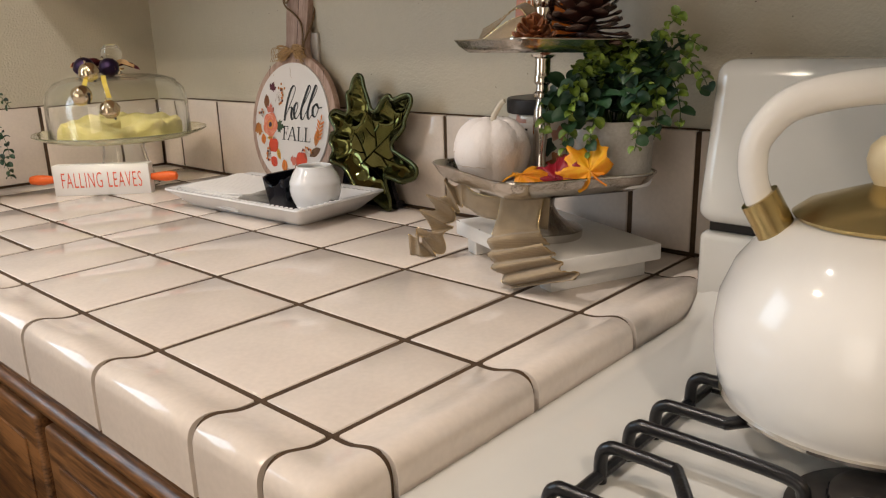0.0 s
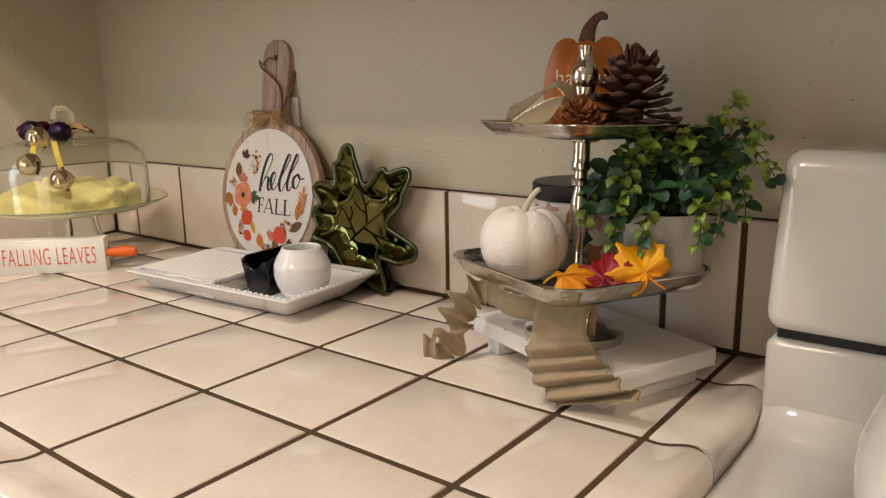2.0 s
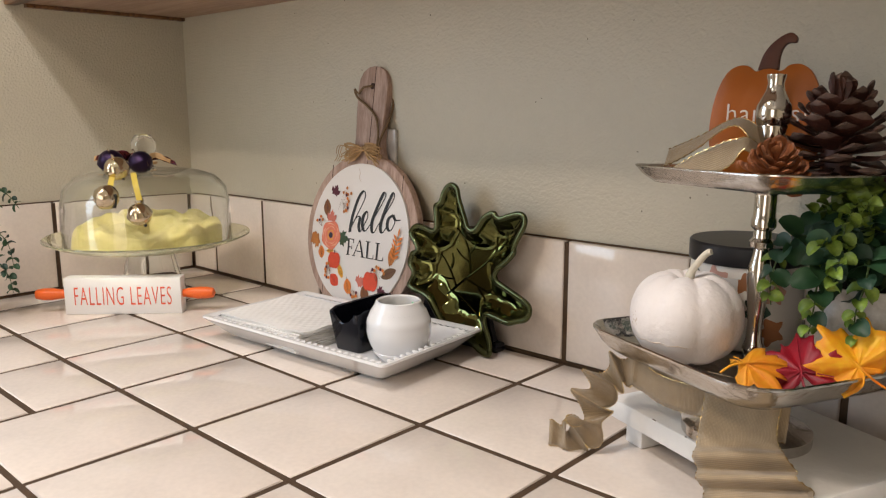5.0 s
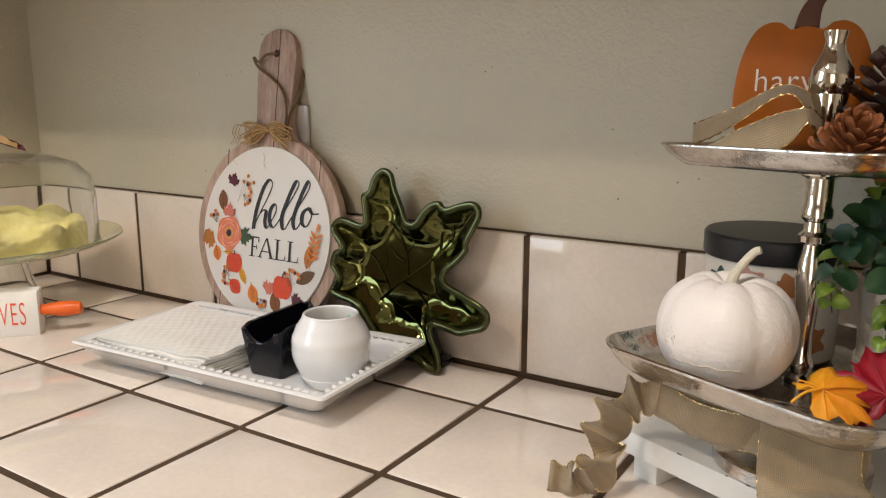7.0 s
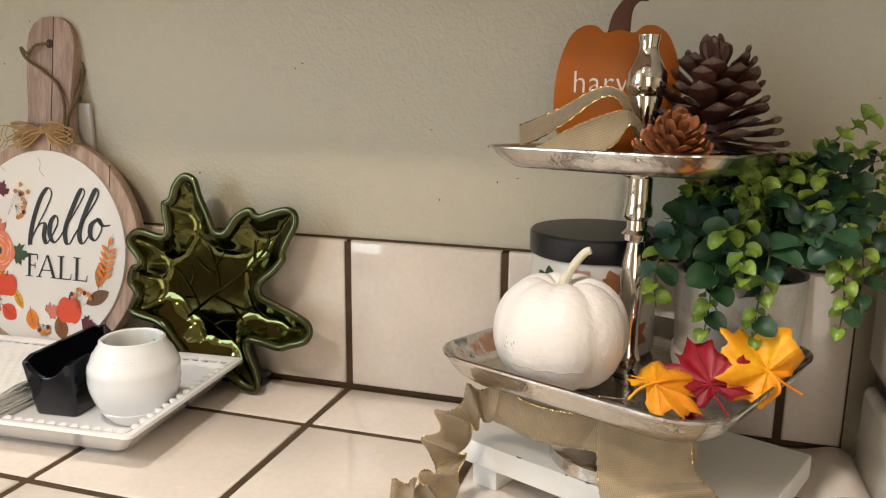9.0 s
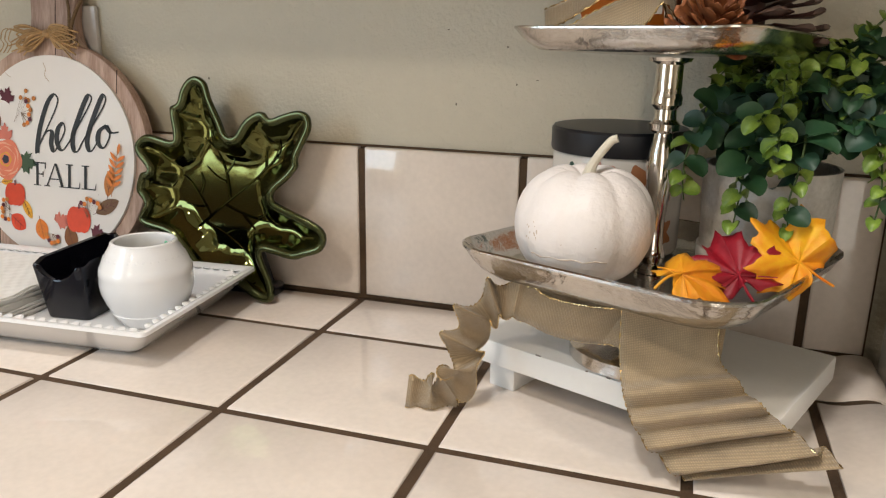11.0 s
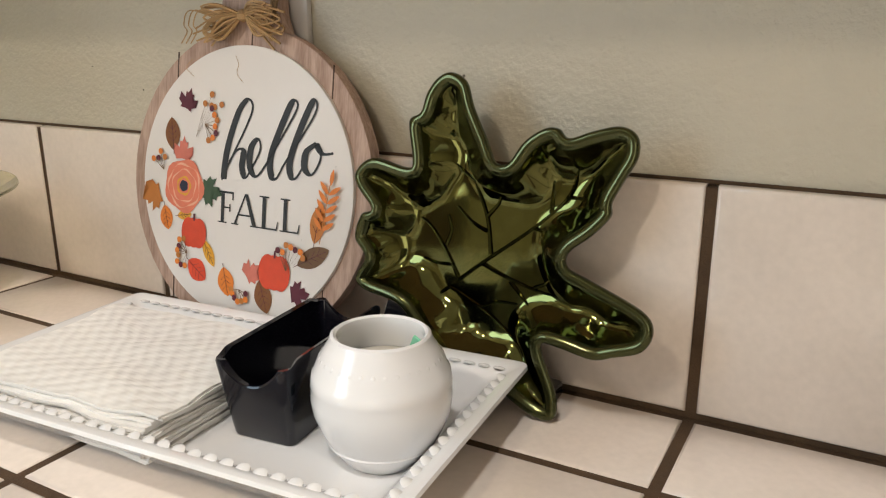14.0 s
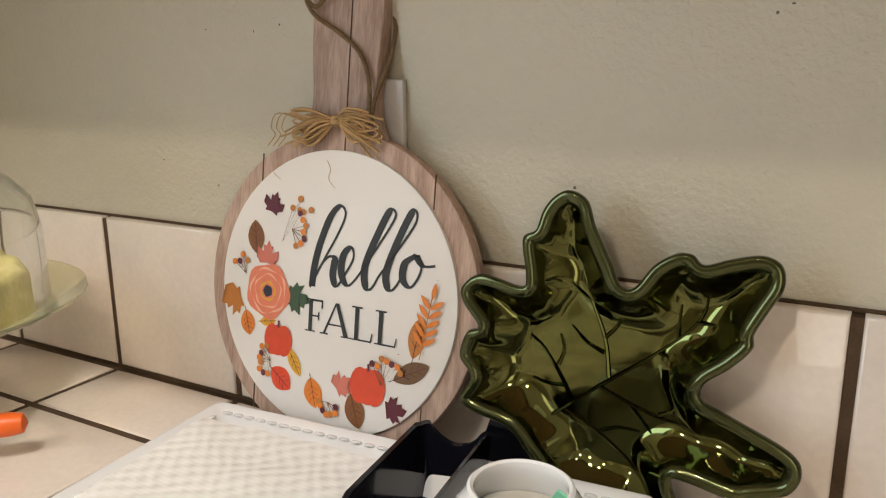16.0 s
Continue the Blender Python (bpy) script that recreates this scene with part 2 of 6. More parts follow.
M_GLASSY = gloss_glass("yellow_tinted_glass", (0.88, 0.86, 0.62), 0.02, 1.3, 0.86)
M_CAKE = material("yellow_frosting", (0.45, 0.375, 0.105), 0.8, second=(0.53, 0.46, 0.20), scale=55, bump=0.004, bump_scale=90)
M_BELL = material("jingle_bell_gold", (0.66, 0.55, 0.40), 0.10, metal=1.0, vary=0.15)
M_BELLP = material("jingle_bell_purple", (0.028, 0.014, 0.042), 0.38, metal=0.8, vary=0.3)
M_FOIL = material("purple_foil", (0.10, 0.03, 0.09), 0.2, metal=0.8, second=(0.35, 0.08, 0.05), scale=160)
M_YRIB = material("yellow_ribbon", (0.72, 0.56, 0.10), 0.5)
M_SIGNW = material("white_block_paint", (0.73, 0.72, 0.71), 0.5, vary=0.04)
M_SIGNINK = material("red_orange_ink", (0.75, 0.10, 0.045), 0.5)
M_PEG = material("orange_handle", (0.78, 0.13, 0.018), 0.35, vary=0.1)
M_MAPY = material("yellow_fabric_leaf", (0.80, 0.46, 0.010), 0.55, second=(0.74, 0.17, 0.006), scale=26, bump=0.0005, bump_scale=180)
M_MAPO = material("orange_fabric_leaf", (0.74, 0.21, 0.010), 0.55, second=(0.78, 0.38, 0.015), scale=26, bump=0.0005, bump_scale=180)
M_MAPR = material("red_fabric_leaf", (0.33, 0.008, 0.020), 0.5, second=(0.20, 0.004, 0.013), scale=40, bump=0.0005, bump_scale=180)


def embossed_paper(name, base):
    """White paper with a pressed diagonal basket pattern."""
    m = material(name, base, 0.9, vary=0.04, scale=20)
    t = m.node_tree
    n, link = t.nodes, t.links.new
    tex = n.new("ShaderNodeTexCoord")
    total = None
    for turn, size, amount in ((45, 190, 1.3), (-45, 210, 1.2), (4, 620, 0.16), (82, 560, 0.14)):
        mp = n.new("ShaderNodeMapping")
        mp.inputs["Rotation"].default_value = (0, 0, radians(turn + 12))
        link(tex.outputs["Object"], mp.inputs["Vector"])
        w = n.new("ShaderNodeTexWave")
        w.inputs["Scale"].default_value, w.inputs["Distortion"].default_value = size / 6.28, 3.0
        link(mp.outputs[0], w.inputs["Vector"])
        k = n.new("ShaderNodeMath")
        k.operation = "MULTIPLY_ADD"
        k.inputs[1].default_value = amount
        link(w.outputs["Fac"], k.inputs[0])
        if total:
            link(total, k.inputs[2])
        else:
            k.inputs[2].default_value = 0
        total = k.outputs[0]
    b = n.new("ShaderNodeBump")
    b.inputs["Distance"].default_value = 0.0003
    link(total, b.inputs["Height"])
    link(b.outputs[0], n["Principled BSDF"].inputs["Normal"])
    return m


M_NAPKIN = embossed_paper("paper_napkin", (0.78, 0.765, 0.735))
PRINT = {"maroon": (0.10, 0.012, 0.025), "brown": (0.20, 0.075, 0.020), "orange": (0.70, 0.20, 0.025), "ochre": (0.48, 0.17, 0.03), "red": (0.66, 0.065, 0.022), "pink": (0.60, 0.17, 0.12),
         "coral": (0.72, 0.20, 0.115), "blush": (0.80, 0.42, 0.28), "green": (0.045, 0.085, 0.040), "yellow": (0.72, 0.36, 0.03), "navy": (0.02, 0.022, 0.045), "taupe": (0.15, 0.075, 0.030)}
M_PRINT = {k: material(k + "_print", v, 0.5, vary=0.15, scale=150) for k, v in PRINT.items()}


# ---- builders ----
def finish(bm, name, mat, smooth=35):
    bmesh.ops.recalc_face_normals(bm, faces=bm.faces)
    me = bpy.data.meshes.new(name)
    bm.to_mesh(me)
    bm.free()
    me.materials.append(mat)
    if smooth:
        me.shade_smooth()
        me.set_sharp_from_angle(angle=radians(smooth))
    return me


def part(name, bm, mat, parent, label="", m=None, smooth=35):
    """One mesh under a thing or a part; bm is a bmesh or a ready mesh."""
    me = bm if isinstance(bm, bpy.types.Mesh) else finish(bm, name, mat, smooth)
    ob = new(name, me)
    ob.parent = parent
    if m is not None:
        ob.matrix_basis = m
    return tagged(ob, label) if label else ob


def thing(name, m, label, category, group="", kind=""):
    ob = new(name)
    ob.empty_display_size = 0.02
    ob.matrix_basis = m
    return tagged(ob, label, category, group, kind)


def structure(name, bm, mat, label, category, smooth=35):
    return tagged(new(name, finish(bm, name, mat, smooth)), label, category, kind="structure")


def box(x0, x1, y0, y1, z0, z1, bevel=0.0, seg=2):
    bm = bmesh.new()
    bmesh.ops.create_cube(bm, size=1)
    for v in bm.verts:
        v.co = Vector(((x0 + x1) / 2 + v.co.x * (x1 - x0), (y0 + y1) / 2 + v.co.y * (y1 - y0), (z0 + z1) / 2 + v.co.z * (z1 - z0)))
    if bevel:
        bmesh.ops.bevel(bm, geom=bm.edges[:], offset=bevel, segments=seg, profile=0.5, affect="EDGES")
    return bm


def join(*bms):
    out = bms[0]
    for b in bms[1:]:
        me = bpy.data.meshes.new("tmp")
        b.to_mesh(me)
        b.free()
        out.from_mesh(me)
        bpy.data.meshes.remove(me)
    return out


def moved(bm, m):
    bmesh.ops.transform(bm, matrix=m, verts=bm.verts)
    return bm


def sheet(rows, close_u=False, close_v=False):
    """A quad sheet through rows of points."""
    bm = bmesh.new()
    vs = [[bm.verts.new(p) for p in r] for r in rows]
    nu, nv = len(vs), len(vs[0])
    for i in range(nu if close_u else nu - 1):
        for j in range(nv if close_v else nv - 1):
            a, b = vs[i], vs[(i + 1) % nu]
            bm.faces.new((a[j], a[(j + 1) % nv], b[(j + 1) % nv], b[j]))
    return bm


def lathe(profile, seg=40, cap=True, wobble=None):
    """A solid of revolution; profile of (radius, height) from the bottom up."""
    rows = []
    for r, z in profile:
        rows.append([Vector((r * math.cos(a), r * math.sin(a), z)) for a in (2 * math.pi * k / seg for k in range(seg))])
    bm = sheet(rows, close_v=True)
    if cap:
        bm.verts.ensure_lookup_table()
        n = len(profile)
        if profile[0][0] > 1e-5:
            bm.faces.new([bm.verts[k] for k in range(seg)][::-1])
        if profile[-1][0] > 1e-5:
            bm.faces.new([bm.verts[(n - 1) * seg + k] for k in range(seg)])
    bmesh.ops.remove_doubles(bm, verts=bm.verts, dist=1e-6)
    return bm


def spline(points, steps=8, closed=False):
    """Catmull-Rom through points (any dimension)."""
    p = [np.array(q, float) for q in points]
    n, out = len(p), []
    for i in range(n if closed else n - 1):
        a, b, c, d = ((p[(i + k) % n] for k in (-1, 0, 1, 2)) if closed else (p[max(i - 1, 0)], p[i], p[i + 1], p[min(i + 2, n - 1)]))
        for s in range(steps):
            t = s / steps
            out.append(0.5 * (2 * b + (c - a) * t + (2 * a - 5 * b + 4 * c - d) * t * t + (3 * b - a - 3 * c + d) * t ** 3))
    if not closed:
        out.append(p[-1])
    return out


def tube(points, radius, seg=8, taper=None):
    pts = [Vector(p) for p in points]
    rows, up = [], Vector((0.13, 0.27, 0.95)).normalized()
    n = len(pts)
    for i, p in enumerate(pts):
        d = (pts[min(i + 1, n - 1)] - pts[max(i - 1, 0)])
        d = d.normalized() if d.length > 1e-9 else Vector((0, 0, 1))
        s = d.cross(up)
        s = s.normalized() if s.length > 1e-4 else d.orthogonal().normalized()
        up = s.cross(d).normalized()
        r = radius * (taper(i / (n - 1)) if taper else 1)
        rows.append([p + (s * math.cos(a) + up * math.sin(a)) * r for a in (2 * math.pi * k / seg for k in range(seg))])
    bm = sheet(rows, close_v=True)
    bm.verts.ensure_lookup_table()
    bm.faces.new([bm.verts[k] for k in range(seg)][::-1])
    bm.faces.new([bm.verts[(n - 1) * seg + k] for k in range(seg)])
    return bm


def plate(outline, thick, bevel=0.0):
    """A flat plate in the xz plane: front at y = 0, back at y = thick. outline: (x, z) pairs."""
    bm = bmesh.new()
    f = bm.faces.new([bm.verts.new((x, 0, z)) for x, z in outline])
    g = bmesh.ops.extrude_face_region(bm, geom=[f])
    for v in g["geom"]:
        if isinstance(v, bmesh.types.BMVert):
            v.co.y += thick
    if bevel:
        edges = [e for e in bm.edges if abs(e.verts[0].co.y) < 1e-6 and abs(e.verts[1].co.y) < 1e-6]
        bmesh.ops.bevel(bm, geom=edges, offset=bevel, segments=2, profile=0.5, affect="EDGES")
    return bm


def lettering(text, height, mat, name, parent, m, squeeze=1.0, shear=0.0, depth=0.0004, label="", spacing=1.0, bold=0.0):
    c = bpy.data.curves.new(name, "FONT")
    c.body, c.size, c.align_x, c.extrude, c.shear, c.space_character, c.offset = text, height, "CENTER", depth, shear, spacing, bold
    tmp = new("tmp", c)
    me = bpy.data.meshes.new_from_object(tmp.evaluated_get(bpy.context.evaluated_depsgraph_get()))
    bpy.data.objects.remove(tmp)
    for v in me.vertices:
        v.co = Vector((v.co.x * squeeze, -v.co.z, v.co.y))
    me.materials.clear()
    me.materials.append(mat)
    return part(name, me, mat, parent, label, m)


def ribbon(name, left, right, parent, label="", fold=None, steps=8, across=6):
    """A wired ribbon between two edge lines, with a gold cord along both."""
    L, R = spline(left, steps), spline(right, steps)
    rows, n = [], len(L)
    for i in range(n):
        a, b = Vector(L[i]), Vector(R[i])
        along = Vector(L[min(i + 1, n - 1)]) - Vector(L[max(i - 1, 0)])
        side = (b - a).cross(along)
        side = side.normalized() if side.length > 1e-9 else Vector((0, -1, 0))
        rows.append([a.lerp(b, j / across) + side * (fold(i / (n - 1), j / across) if fold else 0) for j in range(across + 1)])
    bm = sheet(rows)
    uvl = bm.loops.layers.uv.new("UVMap")
    bm.verts.index_update()
    s, acc = [0.0], 0.0
    for i in range(1, n):
        acc += (Vector(L[i]) - Vector(L[i - 1])).length
        s.append(acc)
    width = (Vector(L[0]) - Vector(R[0])).length
    for f in bm.faces:
        for lp in f.loops:
            k = lp.vert.index
            lp[uvl].uv = (width * (k % (across + 1)) / across, s[k // (across + 1)])
    bmesh.ops.recalc_face_normals(bm, faces=bm.faces)
    me = finish(bm, name, M_BURLAP, 60)
    ob = part(name, me, M_BURLAP, parent, label)
    mod = ob.modifiers.new("thickness", "SOLIDIFY")
    mod.thickness = 0.0005
    for j in (0, across):
        cord = []
        for i, r in enumerate(rows):
            cord.append(r[j] + Vector((0, 0, 0.0005 * math.sin(i * 2.4))))
        part("gold_edge", tube(cord, 0.00066, 5, taper=lambda t: 0.72 + 0.5 * math.sin(t * n * 1.9)), M_GOLD, ob, "gold wired edge")
    return ob


# ---- setting ----
P, XA, G = 0.155, 0.0845, 0.0068
ZC, YT, YW, XT, XW, ZB = 0.91, 0.556, 0.568, -1.250, -1.262, 1.062
X_LINES = [0.0] + [-(XA + P * k) for k in range(8)] + [XT]
Y_LINES = [0.0, P, 2 * P, 3 * P, YT]
X_R, Y_F, Z_CEIL = 2.6, -3.2, 2.44

structure("floor", box(XW - 0.12, X_R + 0.12, Y_F - 0.12, YW + 0.12, -0.1, 0.0), M_FLOOR, "plain brown kitchen floor below the counter", "floor")
structure("ceiling", box(XW - 0.12, X_R + 0.12, Y_F - 0.12, YW + 0.12, Z_CEIL, Z_CEIL + 0.1), M_CEIL, "white painted kitchen ceiling", "ceiling")
structure("wall_north", box(XW - 0.12, X_R + 0.12, YW, YW + 0.12, 0, Z_CEIL), M_WALL, "greige orange-peel textured wall behind the counter", "wall")
structure("wall_east", box(X_R, X_R + 0.12, Y_F, YW, 0, Z_CEIL), M_WALL, "greige painted kitchen wall", "wall")
structure("wall_south", box(XW - 0.12, X_R + 0.12, Y_F - 0.12, Y_F, 0, Z_CEIL), M_WALL, "greige painted kitchen wall", "wall")
WIN = (-1.31, -0.25, 1.06, 1.98)
structure("wall_west", join(box(XW - 0.12, XW, WIN[1], YW, 0, Z_CEIL), box(XW - 0.12, XW, Y_F, WIN[0], 0, Z_CEIL),
          box(XW - 0.12, XW, WIN[0], WIN[1], 0, WIN[2]), box(XW - 0.12, XW, WIN[0], WIN[1], WIN[3], Z_CEIL)),
          M_WALL, "greige textured wall closing the counter corner", "wall")

rng = random.Random(77)
wall_n = bpy.data.objects["wall_north"]
dent = finish(lathe([(0.0, -0.0004), (0.0011, 0.0), (0.0007, 0.0003), (0.0, 0.0004)], 7), "dent", M_DENT, 40)
for k in range(44):
    part("dent", dent, M_DENT, wall_n, m=pose(rng.uniform(-0.95, 0.35), YW - 0.0002, rng.uniform(1.09, 1.372), 90, 0, 0) @ Matrix.Diagonal((rng.uniform(0.4, 1.2), rng.uniform(0.4, 1.1), 1, 1)))

# upper wall cabinet over the corner
cab = thing("wall_cabinet", pose(0, 0, 1.379), "stained wood wall cabinet hung over the counter corner", "cabinet")
CX0, CX1, CY = XW + 0.001, -0.04, 0.262
part("body", box(CX0, CX1, CY + 0.02, YW - 0.001, 0.0, 0.75), M_OAK_LOW, cab)
part("face_frame", box(CX0, CX1, CY, CY + 0.019, -0.004, 0.75, 0.002), M_OAK, cab)
for k in range(3):
    w = (CX1 - CX0) / 3
    door = part("door", box(CX0 + k * w + 0.02, CX0 + (k + 1) * w - 0.02, CY - 0.02, CY - 0.001, 0.03, 0.72, 0.004), M_OAK, cab)
    part("panel", box(CX0 + k * w + 0.075, CX0 + (k + 1) * w - 0.075, CY - 0.026, CY - 0.0195, 0.09, 0.66, 0.003), M_OAK, door)
# Unseen hood, added to keep lamp light off the backguard and wall.
hood = thing("range_hood", pose(0, 0, 1.38), "unseen white hood added over the stove to shade the backguard", "range hood")
part("canopy", box(-0.038, 0.84, 0.03, YW - 0.001, 0.0, 0.14, 0.006), M_ENAMEL, hood)
part("duct_cover", box(0.12, 0.70, 0.22, YW - 0.001, 0.1405, 0.98, 0.004), M_ENAMEL, hood)
part("trim_strip", box(CX0, CX0 + 0.012, CY + 0.03, YW - 0.002, -0.006, -0.0005), M_OAK, cab, "dark strip where the cabinet meets the wall")

# ---- tiled counter ----
counter = thing("countertop", pose(0, 0, 0), "glazed cream tile countertop with dark brown grout", "countertop", kind="structure")
part("grout_bed", join(box(XT - 0.011, 0.0, -0.0005, YW - 0.001, ZC - 0.05, ZC - 0.0016), box(XT - 0.011, X_LINES[5] + 0.001, -0.9, -0.0015, ZC - 0.05, ZC - 0.0016)), M_GROUT, counter)
# profile of the bullnose edge: outward, height
CAP = [(0.0, 0.0), (0.0091, -0.0003), (0.0181, 0.0006), (0.0272, 0.003), (0.0362, 0.0052), (0.0434, 0.0053), (0.0493, 0.0035), (0.0536, 0.0), (0.0561, -0.0055), (0.057, -0.012), (0.0572, -0.03), (0.057, -0.0555)]


def edge_run(length, shrink=0.0):
    """A straight run of the rounded edge along +x, going outward to -y."""
    prof = [(u, h - shrink) if u < 0.047 else (u - shrink, h - shrink * (1 if h > -0.05 else 0)) for u, h in spline(CAP, 3)]
    inner = [(0.0, -0.0555), (0.0, -0.008)]
    ring = prof + inner
    rows = [[Vector((x, -u, h)) for u, h in ring] for x in (0.0, 0.0012, length - 0.0012, length)]
    for r in (rows[0], rows[-1]):
        for v in r:
            v.z -= 0.0007
    bm = sheet(rows, close_v=True)
    bm.verts.ensure_lookup_table()
    n = len(ring)
    bm.faces.new([bm.verts[k] for k in range(n)])
    bm.faces.new([bm.verts[3 * n + k] for k in range(n)][::-1])
    return bm


def edge_corner(shrink=0.0, inset=0.0):
    """The outside corner of the rounded edge, over +x and -y."""
    rows = []
    for k in range(13):
        a = math.radians(90 * k / 12)
        cx, cy = math.cos(a), math.sin(a)
        q = (cx ** 7 + cy ** 7) ** (1 / 7)
        rows.append([Vector((inset + (u - shrink * (u > 0.047)) * cx / q, -inset - (u - shrink * (u > 0.047)) * cy / q, h - shrink)) for u, h in spline(CAP, 3)])
    return sheet(rows)


part("grout_bed", join(moved(edge_run(0.0 - X_LINES[5], 0.0016), pose(X_LINES[5], 0.0, ZC)),
                       moved(edge_run(YT, 0.0016), pose(0.0, 0.0, ZC, 0, 0, 90)),
                       moved(edge_corner(0.0016), pose(0, 0, ZC))), M_GROUT, counter)

# backsplash beds
part("splash_bed", join(box(XT - 0.0115, 0.050, YT + 0.0022, YW - 0.0005, ZC - 0.001, ZB - 0.0050), box(XW + 0.0005, XT - 0.0022, -0.9, YT, ZC - 0.001, ZB - 0.0050)), M_GROUT, counter)

part("caulk", join(tube([(XT, YT + 0.0098, ZB - 0.0030), (0.050, YT + 0.0098, ZB - 0.0030)], 0.0016, 8), tube([(XT - 0.0098, -0.9, ZB - 0.0030), (XT - 0.0098, YT, ZB - 0.0030)], 0.0016, 8)), M_GROUT, counter, "dirty caulk line along the wall")

# ---- cabinet below the counter ----
base = thing("base_cabinet", pose(0, 0, 0), "dark oak base cabinet with moulded drawer fronts under the counter", "cabinet")
part("body", box(X_LINES[5] + 0.01, 0.045, -0.028, YW - 0.002, 0.1, ZC - 0.0565), M_OAK, base)
part("toe_kick", box(X_LINES[5] + 0.01, 0.045, 0.03, 0.06, 0.0, 0.0995), M_DARK, base)
part("moulding", join(box(X_LINES[5] + 0.01, 0.045, -0.047, -0.0285, 0.812, 0.848, 0.004), moved(tube([(X_LINES[5] + 0.01, 0, 0), (0.045, 0, 0)], 0.010, 12), pose(0, -0.046, 0.822))), M_OAK, base, "rounded dark oak moulding")
for k in range(3):
    x0 = 0.03 - (k + 1) * 0.23
    fr = part("drawer_front", box(x0 + 0.012, x0 + 0.218, -0.050, -0.0285, 0.62, 0.795, 0.006, 3), M_OAK, base)
    part("panel", box(x0 + 0.045, x0 + 0.185, -0.0525, -0.0495, 0.655, 0.76, 0.002), M_OAK, fr)
    dr = part("door", box(x0 + 0.012, x0 + 0.218, -0.050, -0.0285, 0.12, 0.60, 0.006, 3), M_OAK, base)
    part("panel", box(x0 + 0.045, x0 + 0.185, -0.0525, -0.0495, 0.16, 0.56, 0.002), M_OAK, dr)
leg = thing("base_cabinet", pose(0, 0, 0), "dark oak base cabinet under the return of the counter", "cabinet")
part("body", box(XW + 0.001, X_LINES[5] + 0.005, -0.9, YW - 0.002, 0.0, ZC - 0.0565), M_OAK, leg)


# ---- stove ----
SX0, SX1, SZ = 0.0615, 0.825, 0.893
stove = thing("gas_stove", pose(0, 0, 0), "white enamel gas range with black wire grates", "stove")
part("body", box(SX0 + 0.004, SX1 - 0.004, -0.075, YT - 0.012, 0.06, SZ - 0.03, 0.004), M_ENAMEL, stove)
part("plinth_base", box(SX0 + 0.02, SX1 - 0.02, -0.03, YT - 0.03, 0.0, 0.0595), M_DARK, stove)
# cooktop: rim, sunken pan, and the sweep up to the backguard
rows = []
for k in range(60):
    y = -0.085 + (0.452 + 0.085) * k / 59
    lift = 0.0
    if y > 0.40:
        s = (y - 0.40) / 0.052
        lift = 0.06 * (1 - math.sqrt(max(0.0, 1 - min(s, 1) ** 2)))
    row = []
    for j in range(49):
        x = SX0 + (SX1 - SX0) * j / 48
        e = min(x - SX0, SX1 - x)
        z = SZ - 0.006 * max(0.0, 1 - e / 0.012) ** 2 - 0.006 * max(0.0, 1 - (y + 0.085) / 0.02) ** 2
        pan = min(max((e - 0.066) / 0.012, 0), 1) * min(max((y + 0.045) / 0.012, 0), 1) * min(max((0.375 - y) / 0.012, 0), 1)
        row.append(Vector((x, y, z - 0.003 * pan + lift)))
    rows.append(row)
bm = sheet(rows)
g = bmesh.ops.extrude_face_region(bm, geom=bm.faces[:])
for v in g["geom"]:
    if isinstance(v, bmesh.types.BMVert):
        v.co.z = SZ - 0.029
part("cooktop", bm, M_ENAMEL, stove)
part("riser", box(SX0 - 0.003, SX1 + 0.003, 0.438, YT - 0.004, SZ - 0.02, 0.974, 0.008, 4), M_ENAMEL, stove)
part("vent_slot", box(SX0 + 0.005, SX1 - 0.005, 0.447, YT - 0.006, 0.9745, 0.9845), M_DARK, stove, "dark vent gap")
bm = box(SX0 - 0.004, SX1 + 0.004, 0.425, YT - 0.003, 0.985, 1.143)
for v in bm.verts:
    if v.co.z > 1.1 and v.co.y < 0.5:
        v.co.y += 0.028
bmesh.ops.bevel(bm, geom=bm.edges[:], offset=0.016, segments=5, profile=0.5, affect="EDGES")
part("backguard", bm, M_ENAMEL, stove, "white enamel control console")


